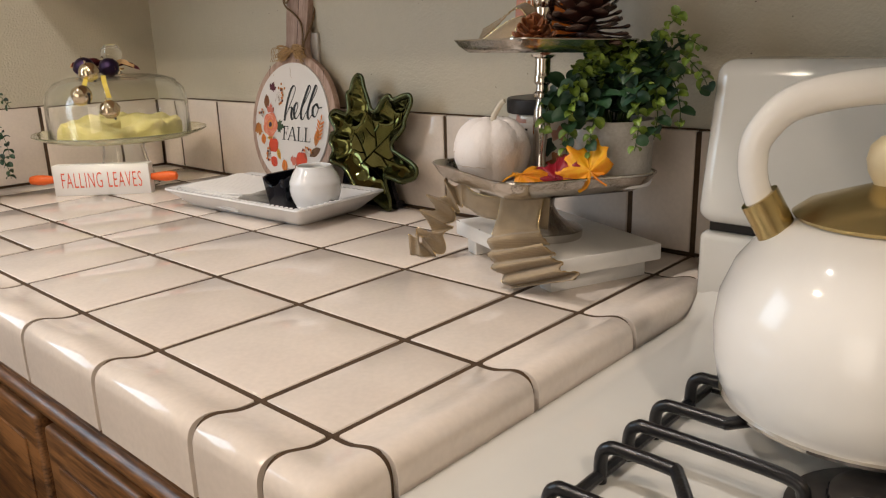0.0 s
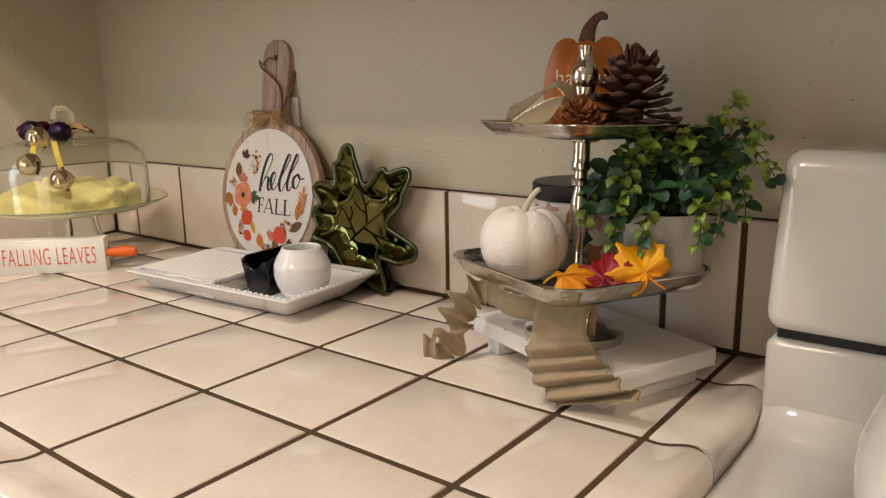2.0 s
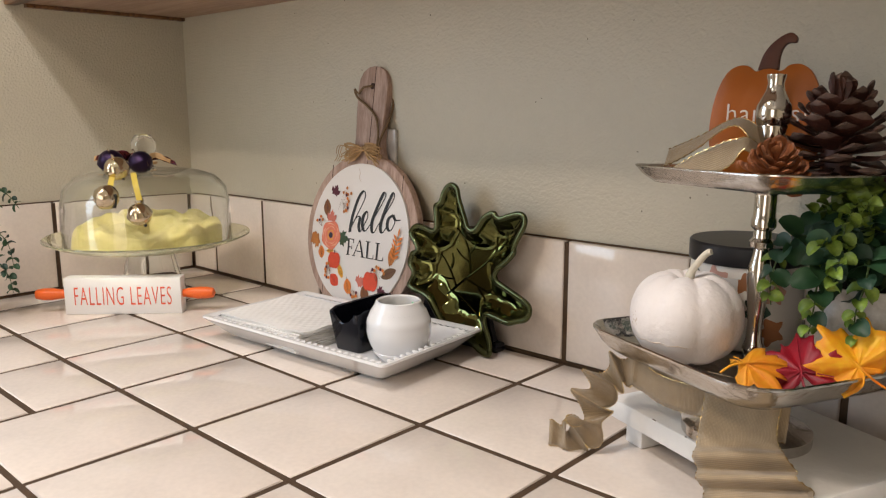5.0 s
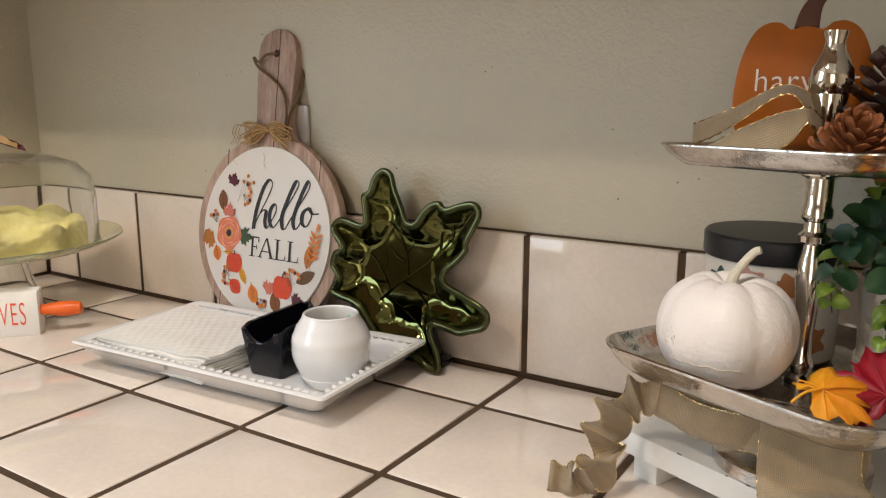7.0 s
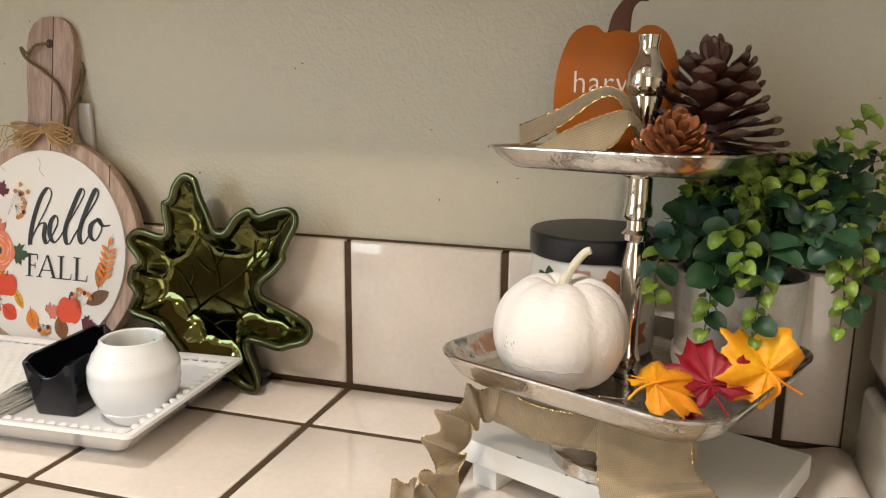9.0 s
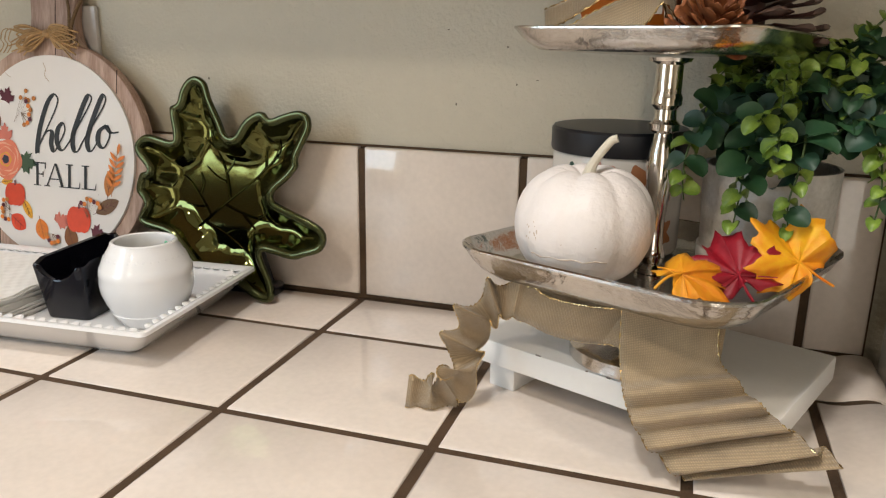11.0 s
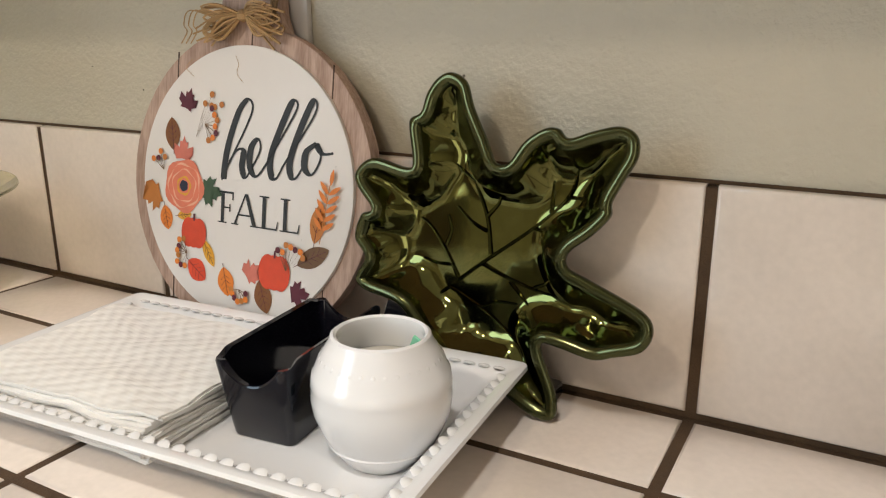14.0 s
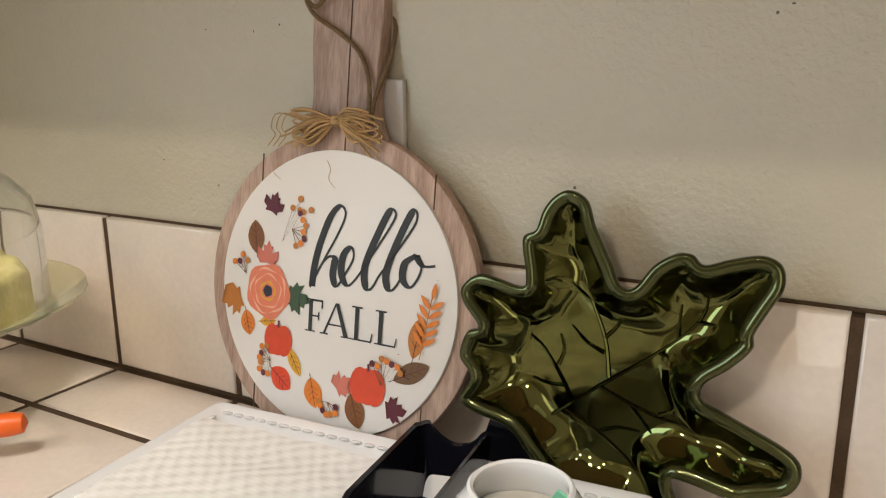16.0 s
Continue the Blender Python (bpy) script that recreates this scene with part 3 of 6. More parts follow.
def burner_grate(cx, cy):
    """A square wire grate round one burner, with its burner."""
    gr = part("grate", join(*[tube(spline(p, 5), 0.0042, 10) for p in (
        [(-0.125, -0.13, 0.004), (-0.125, 0.13, 0.004)], [(0.125, -0.13, 0.004), (0.125, 0.13, 0.004)],
        [(-0.125, -0.13, 0.004), (0.125, -0.13, 0.004)], [(-0.125, 0.13, 0.004), (0.125, 0.13, 0.004)])]), M_IRON, stove, m=pose(cx, cy, SZ - 0.001))
    for s in (-1, 1):
        for y, bend in ((-0.095, 0), (-0.036, -1), (0.0, 2), (0.038, 1), (0.095, 0)):
            pts = [(-0.125, y, -0.001), (-0.1245, y, 0.018), (-0.119, y, 0.0255), (-0.108, y, 0.027)]
            if bend == 0:
                pts += [(-0.05, y, 0.027), (0.0, y, 0.027)]
            elif abs(bend) == 1:
                pts += [(-0.078, y, 0.027), (-0.071, y + bend * 0.004, 0.027), (-0.042, y + bend * 0.045, 0.027)]
            else:
                pts += [(-0.05, y, 0.027), (-0.018, y, 0.025), (-0.012, y, 0.017)]
            part("grate_finger", tube([(q[0] * -s, q[1] * -s, q[2]) for q in spline(pts, 6)], 0.0044, 12), M_IRON, gr)
    b = part("burner", lathe([(0.0, 0.0), (0.058, 0.0), (0.060, 0.004), (0.045, 0.010), (0.036, 0.012), (0.036, 0.018), (0.030, 0.022), (0.0, 0.022)], 40), M_BURNER, stove, m=pose(cx + 0.03, cy + 0.03, SZ - 0.0028))
    for k in range(28):
        a = 2 * math.pi * k / 28
        part("gas_port", box(-0.001, 0.001, -0.0007, 0.0007, 0.0, 0.004), M_DARK, b, m=pose(0.0362 * math.cos(a), 0.0362 * math.sin(a), 0.0125, 0, 0, math.degrees(a)))


burner_grate(0.279, 0.130)
burner_grate(0.62, 0.130)

# ---- kettle ----
kettle = thing("kettle", pose(0.2655, 0.247, SZ + 0.0285, 0, 0, 28) @ Matrix.Diagonal((0.89, 0.89, 1.04, 1)), "white enamel whistling kettle with brass fittings on the stove", "kettle")
part("body", lathe([(0.0, 0.0), (0.094, 0.0), (0.1005, 0.003), (0.106, 0.013), (0.1100, 0.030), (0.1115, 0.050), (0.109, 0.070), (0.099, 0.092), (0.083, 0.110), (0.069, 0.120), (0.056, 0.1245), (0.0, 0.127)], 64), M_ENAMEL_K, kettle)
part("base_ring", lathe([(0.096, -0.0015), (0.1022, 0.0005), (0.1042, 0.0035), (0.1005, 0.0042)], 64, cap=False), M_POLISH, kettle, "bright steel base ring")
lid = part("lid", lathe([(0.0, 0.124), (0.060, 0.1245), (0.0620, 0.127), (0.052, 0.134), (0.030, 0.141), (0.012, 0.1465), (0.0, 0.147)], 48), M_BRASS, kettle, "brushed brass lid")
part("knob", lathe([(0.0, 0.142), (0.0095, 0.143), (0.0105, 0.147), (0.0150, 0.154), (0.0168, 0.162), (0.0150, 0.170), (0.009, 0.1755), (0.0, 0.177)], 32), M_IVORY, lid, "ivory lid knob")
arc = spline([(s * x, 0, z) for s, x, z in ((-1, 0.073, 0.118), (-1, 0.0865, 0.137), (-1, 0.0925, 0.158), (-1, 0.088, 0.178), (-1, 0.063, 0.1975), (0, 0, 0.2060), (1, 0.063, 0.1975), (1, 0.088, 0.178), (1, 0.0925, 0.158), (1, 0.0865, 0.137), (1, 0.073, 0.118))], 6)
part("handle", tube(arc, 0.0102, 16, taper=lambda t: 0.95 + 0.15 * math.sin(math.pi * t)), M_ENAMEL_K, kettle)
for s in (-1, 1):
    part("collar", tube([(s * 0.0725, 0, 0.1165), (s * 0.0860, 0, 0.137)], 0.0140, 24), M_BRASS, kettle, "brass handle collar")
part("spout", tube(spline([(0.02, -0.085, 0.075), (0.025, -0.112, 0.095), (0.028, -0.13, 0.118)], 5), 0.019, 20, taper=lambda t: 1.15 - 0.4 * t), M_ENAMEL_K, kettle)

# ---- stand with its riser ----
riser = thing("riser_board", pose(-0.1175, 0.4330, ZC, 0, 0, -22.2), "chipped white wooden riser board on two rails", "riser")
part("top", box(-0.1095, 0.1095, -0.0705, 0.0705, 0.0205, 0.039, 0.0018, 2), M_PLINTH, riser)
for x in (-0.083, 0.083):
    part("rail", box(x - 0.011, x + 0.011, -0.062, 0.062, 0.0, 0.0203, 0.0012), M_PLINTH, riser)
rng = random.Random(5)
for k in range(14):
    x = rng.uniform(-0.107, 0.100)
    part("chip", box(x, x + rng.uniform(0.0008, 0.0042), -0.0707, -0.0699, 0.0387, 0.0392), M_CHIP, riser, "bare worn chip")

STAND = pose(-0.1195, 0.4090, 0, 0, 0, -18)
stand = thing("tiered_tray", pose(-0.1195, 0.4090, ZC + 0.0295, -1.9, -0.4, -18), "two-tier hammered silver square serving stand", "tray stand")
Z0 = ZC + 0.0295


def square_ring(h, r, n=6, seg=10):
    """Points of a rounded square, half side h and corner radius r."""
    pts = []
    for q, (sx, sy) in enumerate(((1, 1), (-1, 1), (-1, -1), (1, -1))):
        for k in range(seg):
            a = math.radians(90 * q + 90 * k / (seg - 1))
            pts.append((sx * (h - r) + r * math.cos(a), sy * (h - r) + r * math.sin(a)))
    return pts


def square_tray(half, z, depth, r):
    """A shallow square dish with a rolled rim and upturned corners."""
    prof = [(0.30, 0.0), (0.70, 0.0), (0.84, 0.0012), (0.91, 0.005), (0.955, 0.011), (0.985, 0.0165), (1.0, 0.018), (1.012, 0.0172), (1.012, 0.0155),
            (0.99, 0.0125), (0.955, 0.006), (0.91, 0.0005), (0.84, -0.0025), (0.70, -0.0035), (0.30, -0.0035)]
    rows = []
    for f, h in prof:
        ring = square_ring(half * f, r * (0.55 + 0.45 * f) * f)
        row = []
        for x, y in ring:
            corner = max(0.0, (math.hypot(x, y) / (half * f) - 1.02)) if f > 0.85 else 0
            row.append(Vector((x, y, z + h * depth / 0.018 + corner * 0.008)))
        rows.append(row)
    bm = sheet(rows, close_v=True)
    bm.verts.ensure_lookup_table()
    n = len(rows[0])
    bm.faces.new([bm.verts[k] for k in range(n)][::-1])
    bm.faces.new([bm.verts[(len(rows) - 1) * n + k] for k in range(n)])
    return bm


part("foot", lathe([(0.0, 0.0098), (0.050, 0.0098), (0.0505, 0.0185), (0.047, 0.0205), (0.036, 0.0235), (0.024, 0.032), (0.017, 0.044), (0.018, 0.052), (0.030, 0.064), (0.034, 0.0668), (0.0, 0.0668)], 48), M_CHROME, stand)
part("lower_tray", moved(square_tray(0.0985, 0.0705, 0.017, 0.031), pose(0, 0, 0, 0, 0, -5.4)), M_CHROME, stand)
part("post", lathe([(0.0, 0.071), (0.011, 0.071), (0.011, 0.074), (0.007, 0.077), (0.0085, 0.082), (0.0075, 0.086), (0.0062, 0.090), (0.0058, 0.105), (0.0075, 0.122), (0.0092, 0.140), (0.0088, 0.150), (0.0062, 0.160),
                    (0.0058, 0.163), (0.0095, 0.165), (0.0098, 0.169), (0.0070, 0.172), (0.0066, 0.178), (0.0095, 0.181), (0.0098, 0.186), (0.0085, 0.189), (0.0085, 0.196), (0.0085, 0.206), (0.0130, 0.208), (0.0140, 0.2103), (0.0, 0.2103)], 32), M_POLISH, stand, "polished baluster post")
part("upper_tray", moved(square_tray(0.0775, 0.2140, 0.0105, 0.024), pose(0, 0, 0, 0, 0, -3)), M_CHROME, stand)
part("finial", lathe([(0.0, 0.2164), (0.010, 0.2164), (0.010, 0.2195), (0.0052, 0.223), (0.0062, 0.226), (0.0085, 0.244), (0.0110, 0.258), (0.0108, 0.259), (0.0118, 0.2605), (0.0132, 0.267), (0.0128, 0.274), (0.0098, 0.280),
                      (0.0070, 0.2855), (0.0060, 0.291), (0.0072, 0.2955), (0.0074, 0.2975), (0.0, 0.2985)], 32), M_POLISH, stand, "polished urn finial")
FLOOR_LOW, FLOOR_UP = Z0 + 0.0707, Z0 + 0.2145


def on_tray(u, v, z):
    """World pose of a place on the trays, in the stand's own axes."""
    w = STAND @ Vector((u, v, 0))
    return w.x + 0.004 * (z - Z0), w.y + 0.033 * (z - Z0), z


# white pumpkin
def pumpkin(m):
    ob = thing("pumpkin", m, "small white painted faux pumpkin on the lower tray", "pumpkin")
    rows = []
    for i in range(25):
        a = math.pi * i / 24
        row = []
        for j in range(96):
            t = 2 * math.pi * j / 96
            rib = abs(math.sin(4 * t + 0.4)) ** 0.55
            r = 0.0432 * (math.sin(a) ** 0.72 if 0 < i < 24 else 0) * (0.952 + 0.048 * rib)
            z = 0.0338 - 0.0348 * math.cos(a) * (0.93 + 0.07 * rib)
            z -= 0.010 * math.exp(-(r / 0.010) ** 2) * (1 if i > 12 else -0.6)
            row.append(Vector((r * math.cos(t), r * math.sin(t), z)))
        rows.append(row)
    bm = sheet(rows, close_v=True)
    bmesh.ops.remove_doubles(bm, verts=bm.verts, dist=1e-6)
    part("body", bm, M_PUMPKIN, ob, smooth=80)
    rng = random.Random(8)
    for k in range(15):
        t, h = radians(rng.uniform(215, 300) if k > 12 else rng.gauss(232, 5)), rng.uniform(0.008, 0.05) if k > 12 else rng.gauss(0.032, 0.003)
        a = math.acos(max(-1, min(1, (0.0338 - h) / 0.0348)))
        r = 0.0432 * math.sin(a) ** 0.72 * (0.952 + 0.048 * abs(math.sin(4 * t + 0.4)) ** 0.55)
        s = rng.uniform(0.0003, 0.0008)
        part("scuff", lathe([(0.0, -0.0002), (s, 0.0), (s * 0.6, 0.0002), (0.0, 0.0003)], 6), M_SCUFF, ob, "brown scuffed spot", m=pose(r * math.cos(t), r * math.sin(t), h, 0, 90, math.degrees(t)) @ Matrix.Diagonal((rng.uniform(0.6, 1.6), 1, 1, 1)))
    seam = []
    for k in range(15):
        t, h = radians(228 + 5 * k), 0.0205 + 0.0006 * math.sin(k * 1.7)
        r = 0.0432 * math.sin(math.acos((0.0338 - h) / 0.0348)) ** 0.72 * (0.952 + 0.048 * abs(math.sin(4 * t + 0.4)) ** 0.55)
        seam.append((r * math.cos(t), r * math.sin(t), h))
    part("seam", tube(seam, 0.00032, 5, taper=lambda t: 0.4 + 0.9 * abs(math.sin(9 * t))), M_SCUFF, ob, "fine mould seam")
    part("stem_scar", lathe([(0.0, 0.0565), (0.0088, 0.0585), (0.0080, 0.0610), (0.0, 0.0612)], 20), M_CHIP, ob, "dark ring round the stem")
    part("stem", tube(spline([(0, 0, 0.055), (0.001, 0, 0.063), (0.004, 0.001, 0.071), (0.012, 0.002, 0.082), (0.0165, 0.002, 0.0845)], 5), 0.0029, 10, taper=lambda t: 1.75 - 1.55 * t if t < 0.5 else 0.975 - 0.35 * (t - 0.5)), M_STEMW, ob, "cream curved stem")
    return ob


pumpkin(pose(-0.1615, 0.3785, FLOOR_LOW + 0.0012, 0, 0, 0) @ Matrix.Diagonal((1.025, 1.025, 1.07, 1)))

# candle jar
candle = thing("candle_jar", pose(-0.1515, 0.4735, FLOOR_LOW + 0.0005) @ Matrix.Diagonal((1.075, 1.075, 1, 1)), "jar candle with printed autumn leaf label and black lid", "candle")
part("jar", lathe([(0.0, 0.0), (0.0425, 0.0), (0.044, 0.002), (0.044, 0.068), (0.042, 0.072), (0.0, 0.072)], 48), M_CANDLE, candle)
part("lid", lathe([(0.0, 0.0715), (0.0452, 0.0715), (0.0458, 0.073), (0.0458, 0.087), (0.0445, 0.0888), (0.0, 0.0892)], 48), M_LID, candle, "matte black lid")


def on_jar(name, outline, mat, angle, z, r=0.0442, label=""):
    """A print bent round the jar."""
    a0 = radians(angle)
    bm = bmesh.new()
    vs = [bm.verts.new((r * math.cos(a0 + u / r), r * math.sin(a0 + u / r), z + w)) for u, w in outline]
    bm.faces.new(vs)
    bmesh.ops.triangulate(bm, faces=bm.faces)
    bmesh.ops.subdivide_edges(bm, edges=bm.edges[:], cuts=3, use_grid_fill=True)
    for v in bm.verts:
        q = r / math.hypot(v.co.x, v.co.y)
        v.co.x, v.co.y = v.co.x * q, v.co.y * q
    return part(name, bm, mat, candle, label)


def lobed(n, size, depth=0.45, turn=0.0, squash=1.0, points=None):
    """A flat leaf outline with n pointed lobes."""
    k = points or n * 8
    out = []
    for i in range(k):
        a = 2 * math.pi * i / k
        r = size * (1 - depth * (0.5 - 0.5 * math.cos(n * a)) ** 0.8)
        x, y = r * math.cos(a), r * math.sin(a) * squash
        out.append((x * math.cos(turn) - y * math.sin(turn), x * math.sin(turn) + y * math.cos(turn)))
    return out


for ang, z, mat, s in ((-128, 0.056, M_INKG, 0.011), (-100, 0.060, M_INKP, 0.012), (-70, 0.058, M_INKR, 0.010), (-58, 0.036, M_INKG, 0.012), (-42, 0.018, M_INKR, 0.013), (-118, 0.022, M_INKP, 0.012), (-40, 0.05, M_INKP, 0.010), (-140, 0.03, M_INKR, 0.012)):
    on_jar("printed_leaf", lobed(5, s, 0.5, ang), mat, ang, z)
on_jar("paper_label", [(-0.016, -0.036), (0.016, -0.036), (0.016, 0.017), (-0.016, 0.017)], M_SIGNW, -97, 0.045, 0.0446, "plain white label panel")
for z, w, t in ((0.055, 0.010, 0.0012), (0.036, 0.011, 0.0022), (0.029, 0.012, 0.0022), (0.020, 0.008, 0.0012)):
    on_jar("print_bar", [(-w, -t), (w, -t), (w, t), (-w, t)], M_INKB, -97, z, 0.0449)


# ---- plants ----
def round_leaf(name, mat, w=0.0085, l=0.0090, cup=0.0025):
    """One cupped oval leaf along +x from its stalk."""
    rows = []
    for i in range(7):
        s = i / 6
        half = w * math.sin(math.pi * min(0.97, 0.06 + 0.91 * s)) ** (0.55 if s < 0.5 else 0.36)
        rows.append([Vector((l * 2 * s, half * v, cup * (v * v * 1.1) + 0.0022 * math.sin(math.pi * s) - 0.0016 * s * s * 2)) for v in (-1, -0.5, 0, 0.5, 1)])
    return finish(sheet(rows), name, mat, 60)


LEAVES = [round_leaf("leaf", M_LEAFD), round_leaf("leaf", M_LEAFD, 0.0094, 0.0096), round_leaf("leaf", M_LEAFB, 0.0088, 0.0088), round_leaf("leaf", M_LEAFL, 0.0062, 0.0066)]


def sprig(parent, pts, rng, leaves, start=0.25, gap=0.0082, young=0.30, size=1.02, name="stem"):
    """A drooping stem with leaves in pairs."""
    path = [Vector(p) for p in spline(pts, 6)]
    st = part(name, tube(path, 0.0009, 5, taper=lambda t: 1.2 - 0.7 * t), M_STALK, parent)
    total = sum((path[i + 1] - path[i]).length for i in range(len(path) - 1))
    d, goal, k = 0.0, total * start, 0
    for i in range(len(path) - 1):
        seg = path[i + 1] - path[i]
        while d + seg.length >= goal:
            at = path[i] + seg * ((goal - d) / seg.length)
            f = goal / total
            t = seg.normalized()
            for s in (0, 180):
                spin = k * 78 + s + rng.uniform(-25, 25)
                side = t.orthogonal().normalized()
                side.rotate(Matrix.Rotation(radians(spin), 3, t))
                way = (side + t * rng.uniform(0.15, 0.7)).normalized()
                up = Vector((0.15 * rng.uniform(-1, 1), -0.55 + 0.5 * rng.uniform(-1, 1), 0.85 + 0.4 * rng.uniform(-1, 1))).normalized()
                y = up.cross(way)
                if y.length < 0.1:
                    y = way.orthogonal()
                y.normalize()
                z = way.cross(y)
                sc = size * (1.15 - 0.45 * f) * rng.uniform(0.8, 1.15)
                m = Matrix((way, y, z)).transposed().to_4x4()
                m.translation = at
                me = LEAVES[3] if f > 1 - young and rng.random() < 0.85 else rng.choice(LEAVES[:3])
                leaves.append((me, m @ Matrix.Diagonal((sc, sc, sc, 1))))
            goal += gap * rng.uniform(0.8, 1.25)
            k += 1
        d += seg.length
    return st


def potted_plant(m, stems, label, seed, young=0.37, size=1.02):
    ob = thing("potted_plant", m, label, "plant")
    part("pot", lathe([(0.0, 0.0), (0.0395, 0.0), (0.0412, 0.010), (0.0432, 0.066), (0.0432, 0.070), (0.0404, 0.070), (0.0392, 0.060), (0.0, 0.060)], 48), M_POT, ob, "whitewashed cement pot")
    part("base_dish", lathe([(0.0, -0.0005), (0.0415, -0.0005), (0.0428, 0.004), (0.0430, 0.0135), (0.0420, 0.014), (0.0, 0.014)], 48), M_SAUCER, ob, "white dish under the pot")
    part("soil", lathe([(0.0, 0.0605), (0.0390, 0.0605), (0.02, 0.066), (0.0, 0.067)], 24), M_SOIL, ob)
    rng = random.Random(seed)
    leaves = []
    for s in stems:
        sprig(ob, s, rng, leaves, young=young, size=size)
    # the leaves towards the room are parts, the rest one joined crown
    leaves.sort(key=lambda q: q[1].translation.y)
    for me, mm in leaves[:300]:
        part("leaf", me, None, ob, m=mm)
    vs, fs, slots, mats = [], [], [], []
    for me, mm in leaves[300:]:
        at = len(vs)
        if me.materials[0] not in mats:
            mats.append(me.materials[0])
        vs += [mm @ v.co for v in me.vertices]
        for p in me.polygons:
            fs.append([at + k for k in p.vertices])
            slots.append(mats.index(me.materials[0]))
    if fs:
        crown = bpy.data.meshes.new("leaf_mass")
        crown.from_pydata(vs, [], fs)
        for mat in mats:
            crown.materials.append(mat)
        for p, k in zip(crown.polygons, slots):
            p.material_index, p.use_smooth = k, True
        tagged(part("leaf_mass", crown, None, ob), kind="stuff")
    return ob


rng = random.Random(11)
stems = []
for k in range(62):
    a = rng.uniform(0, 2 * math.pi)
    reach = rng.uniform(0.022, 0.070)
    top = rng.uniform(0.098, 0.142) - 0.3 * max(0, reach - 0.05)
    droop = rng.uniform(-0.005, 0.022) if reach > 0.04 else rng.uniform(-0.02, 0.01)
    ca, sa = math.cos(a), math.sin(a)
    if sa > 0.2 or ca < -0.3:
        reach *= 0.68
    stems.append([(0.012 * ca, 0.012 * sa, 0.062), (0.020 * ca, 0.020 * sa, 0.085), (0.6 * reach * ca, 0.6 * reach * sa, top), (reach * ca, reach * sa, top - 0.35 * droop), (reach * 1.12 * ca, reach * 1.12 * sa, top - droop)])
# the long sprays that hang over the pot's front and towards the stove
stems += [[(0, -0.02, 0.065), (-0.035, -0.035, 0.105), (-0.052, -0.045, 0.090), (-0.056, -0.050, 0.070), (-0.054, -0.052, 0.052)],
          [(0, -0.02, 0.065), (-0.012, -0.045, 0.095), (-0.020, -0.055, 0.078), (-0.022, -0.056, 0.055), (-0.024, -0.056, 0.036)],
          [(0, -0.02, 0.065), (0.01, -0.05, 0.095), (0.010, -0.055, 0.078), (0.006, -0.057, 0.056), (0.008, -0.057, 0.038)],
          [(0.01, 0, 0.065), (0.04, -0.02, 0.115), (0.062, -0.03, 0.105), (0.068, -0.034, 0.080), (0.066, -0.036, 0.055)],
          [(0.01, 0, 0.065), (0.04, -0.01, 0.12), (0.070, -0.015, 0.115), (0.082, -0.016, 0.090), (0.084, -0.018, 0.065)],
          [(0.01, 0, 0.065), (0.035, 0.0, 0.125), (0.065, 0.0, 0.140), (0.092, 0.0, 0.122), (0.106, 0.0, 0.100)],
          [(0.01, 0, 0.065), (0.030, 0.005, 0.135), (0.050, 0.005, 0.160), (0.062, 0.003, 0.170), (0.070, 0.0, 0.178)],
          [(0.01, 0, 0.065), (0.030, 0.005, 0.130), (0.055, 0.0, 0.152), (0.082, 0.0, 0.150), (0.098, 0.0, 0.140)],
          [(0.01, -0.01, 0.065), (0.040, -0.035, 0.105), (0.052, -0.045, 0.090), (0.056, -0.050, 0.065), (0.054, -0.052, 0.045)]]
potted_plant(pose(-0.0485, 0.4490, FLOOR_LOW + 0.001), stems, "faux eucalyptus plant in a whitewashed pot on the lower tray", 3)


# ---- upper tray ----
def pine_scale(name, mat, w, l, tip=None):
    """A thick woody scale along +x, swelling to a blunt diamond lip."""
    rows = []
    for s, half, th in ((0.0, 0.34, 0.10), (0.4, 0.60, 0.12), (0.70, 1.00, 0.12), (0.86, 1.05, 0.17), (0.96, 0.90, 0.24), (1.04, 0.58, 0.20), (1.10, 0.22, 0.08)):
        h, t = w * half, w * th
        z = 0.12 * l * s * s
        rows.append([Vector((l * s, -h, z)), Vector((l * s, -h * 0.5, z + t)), Vector((l * (s + 0.03), 0, z + t * 1.45)), Vector((l * s, h * 0.5, z + t)), Vector((l * s, h, z)), Vector((l * s, 0, z - t * 0.8))])
    bm = sheet(rows, close_v=True)
    bm.faces.new(list(bm.verts)[-6:])
    me = finish(bm, name, mat, 25)
    if tip:
        me.materials.append(tip)
        for p in me.polygons:
            if p.center.x > l * 0.95:
                p.material_index = 1
    return me


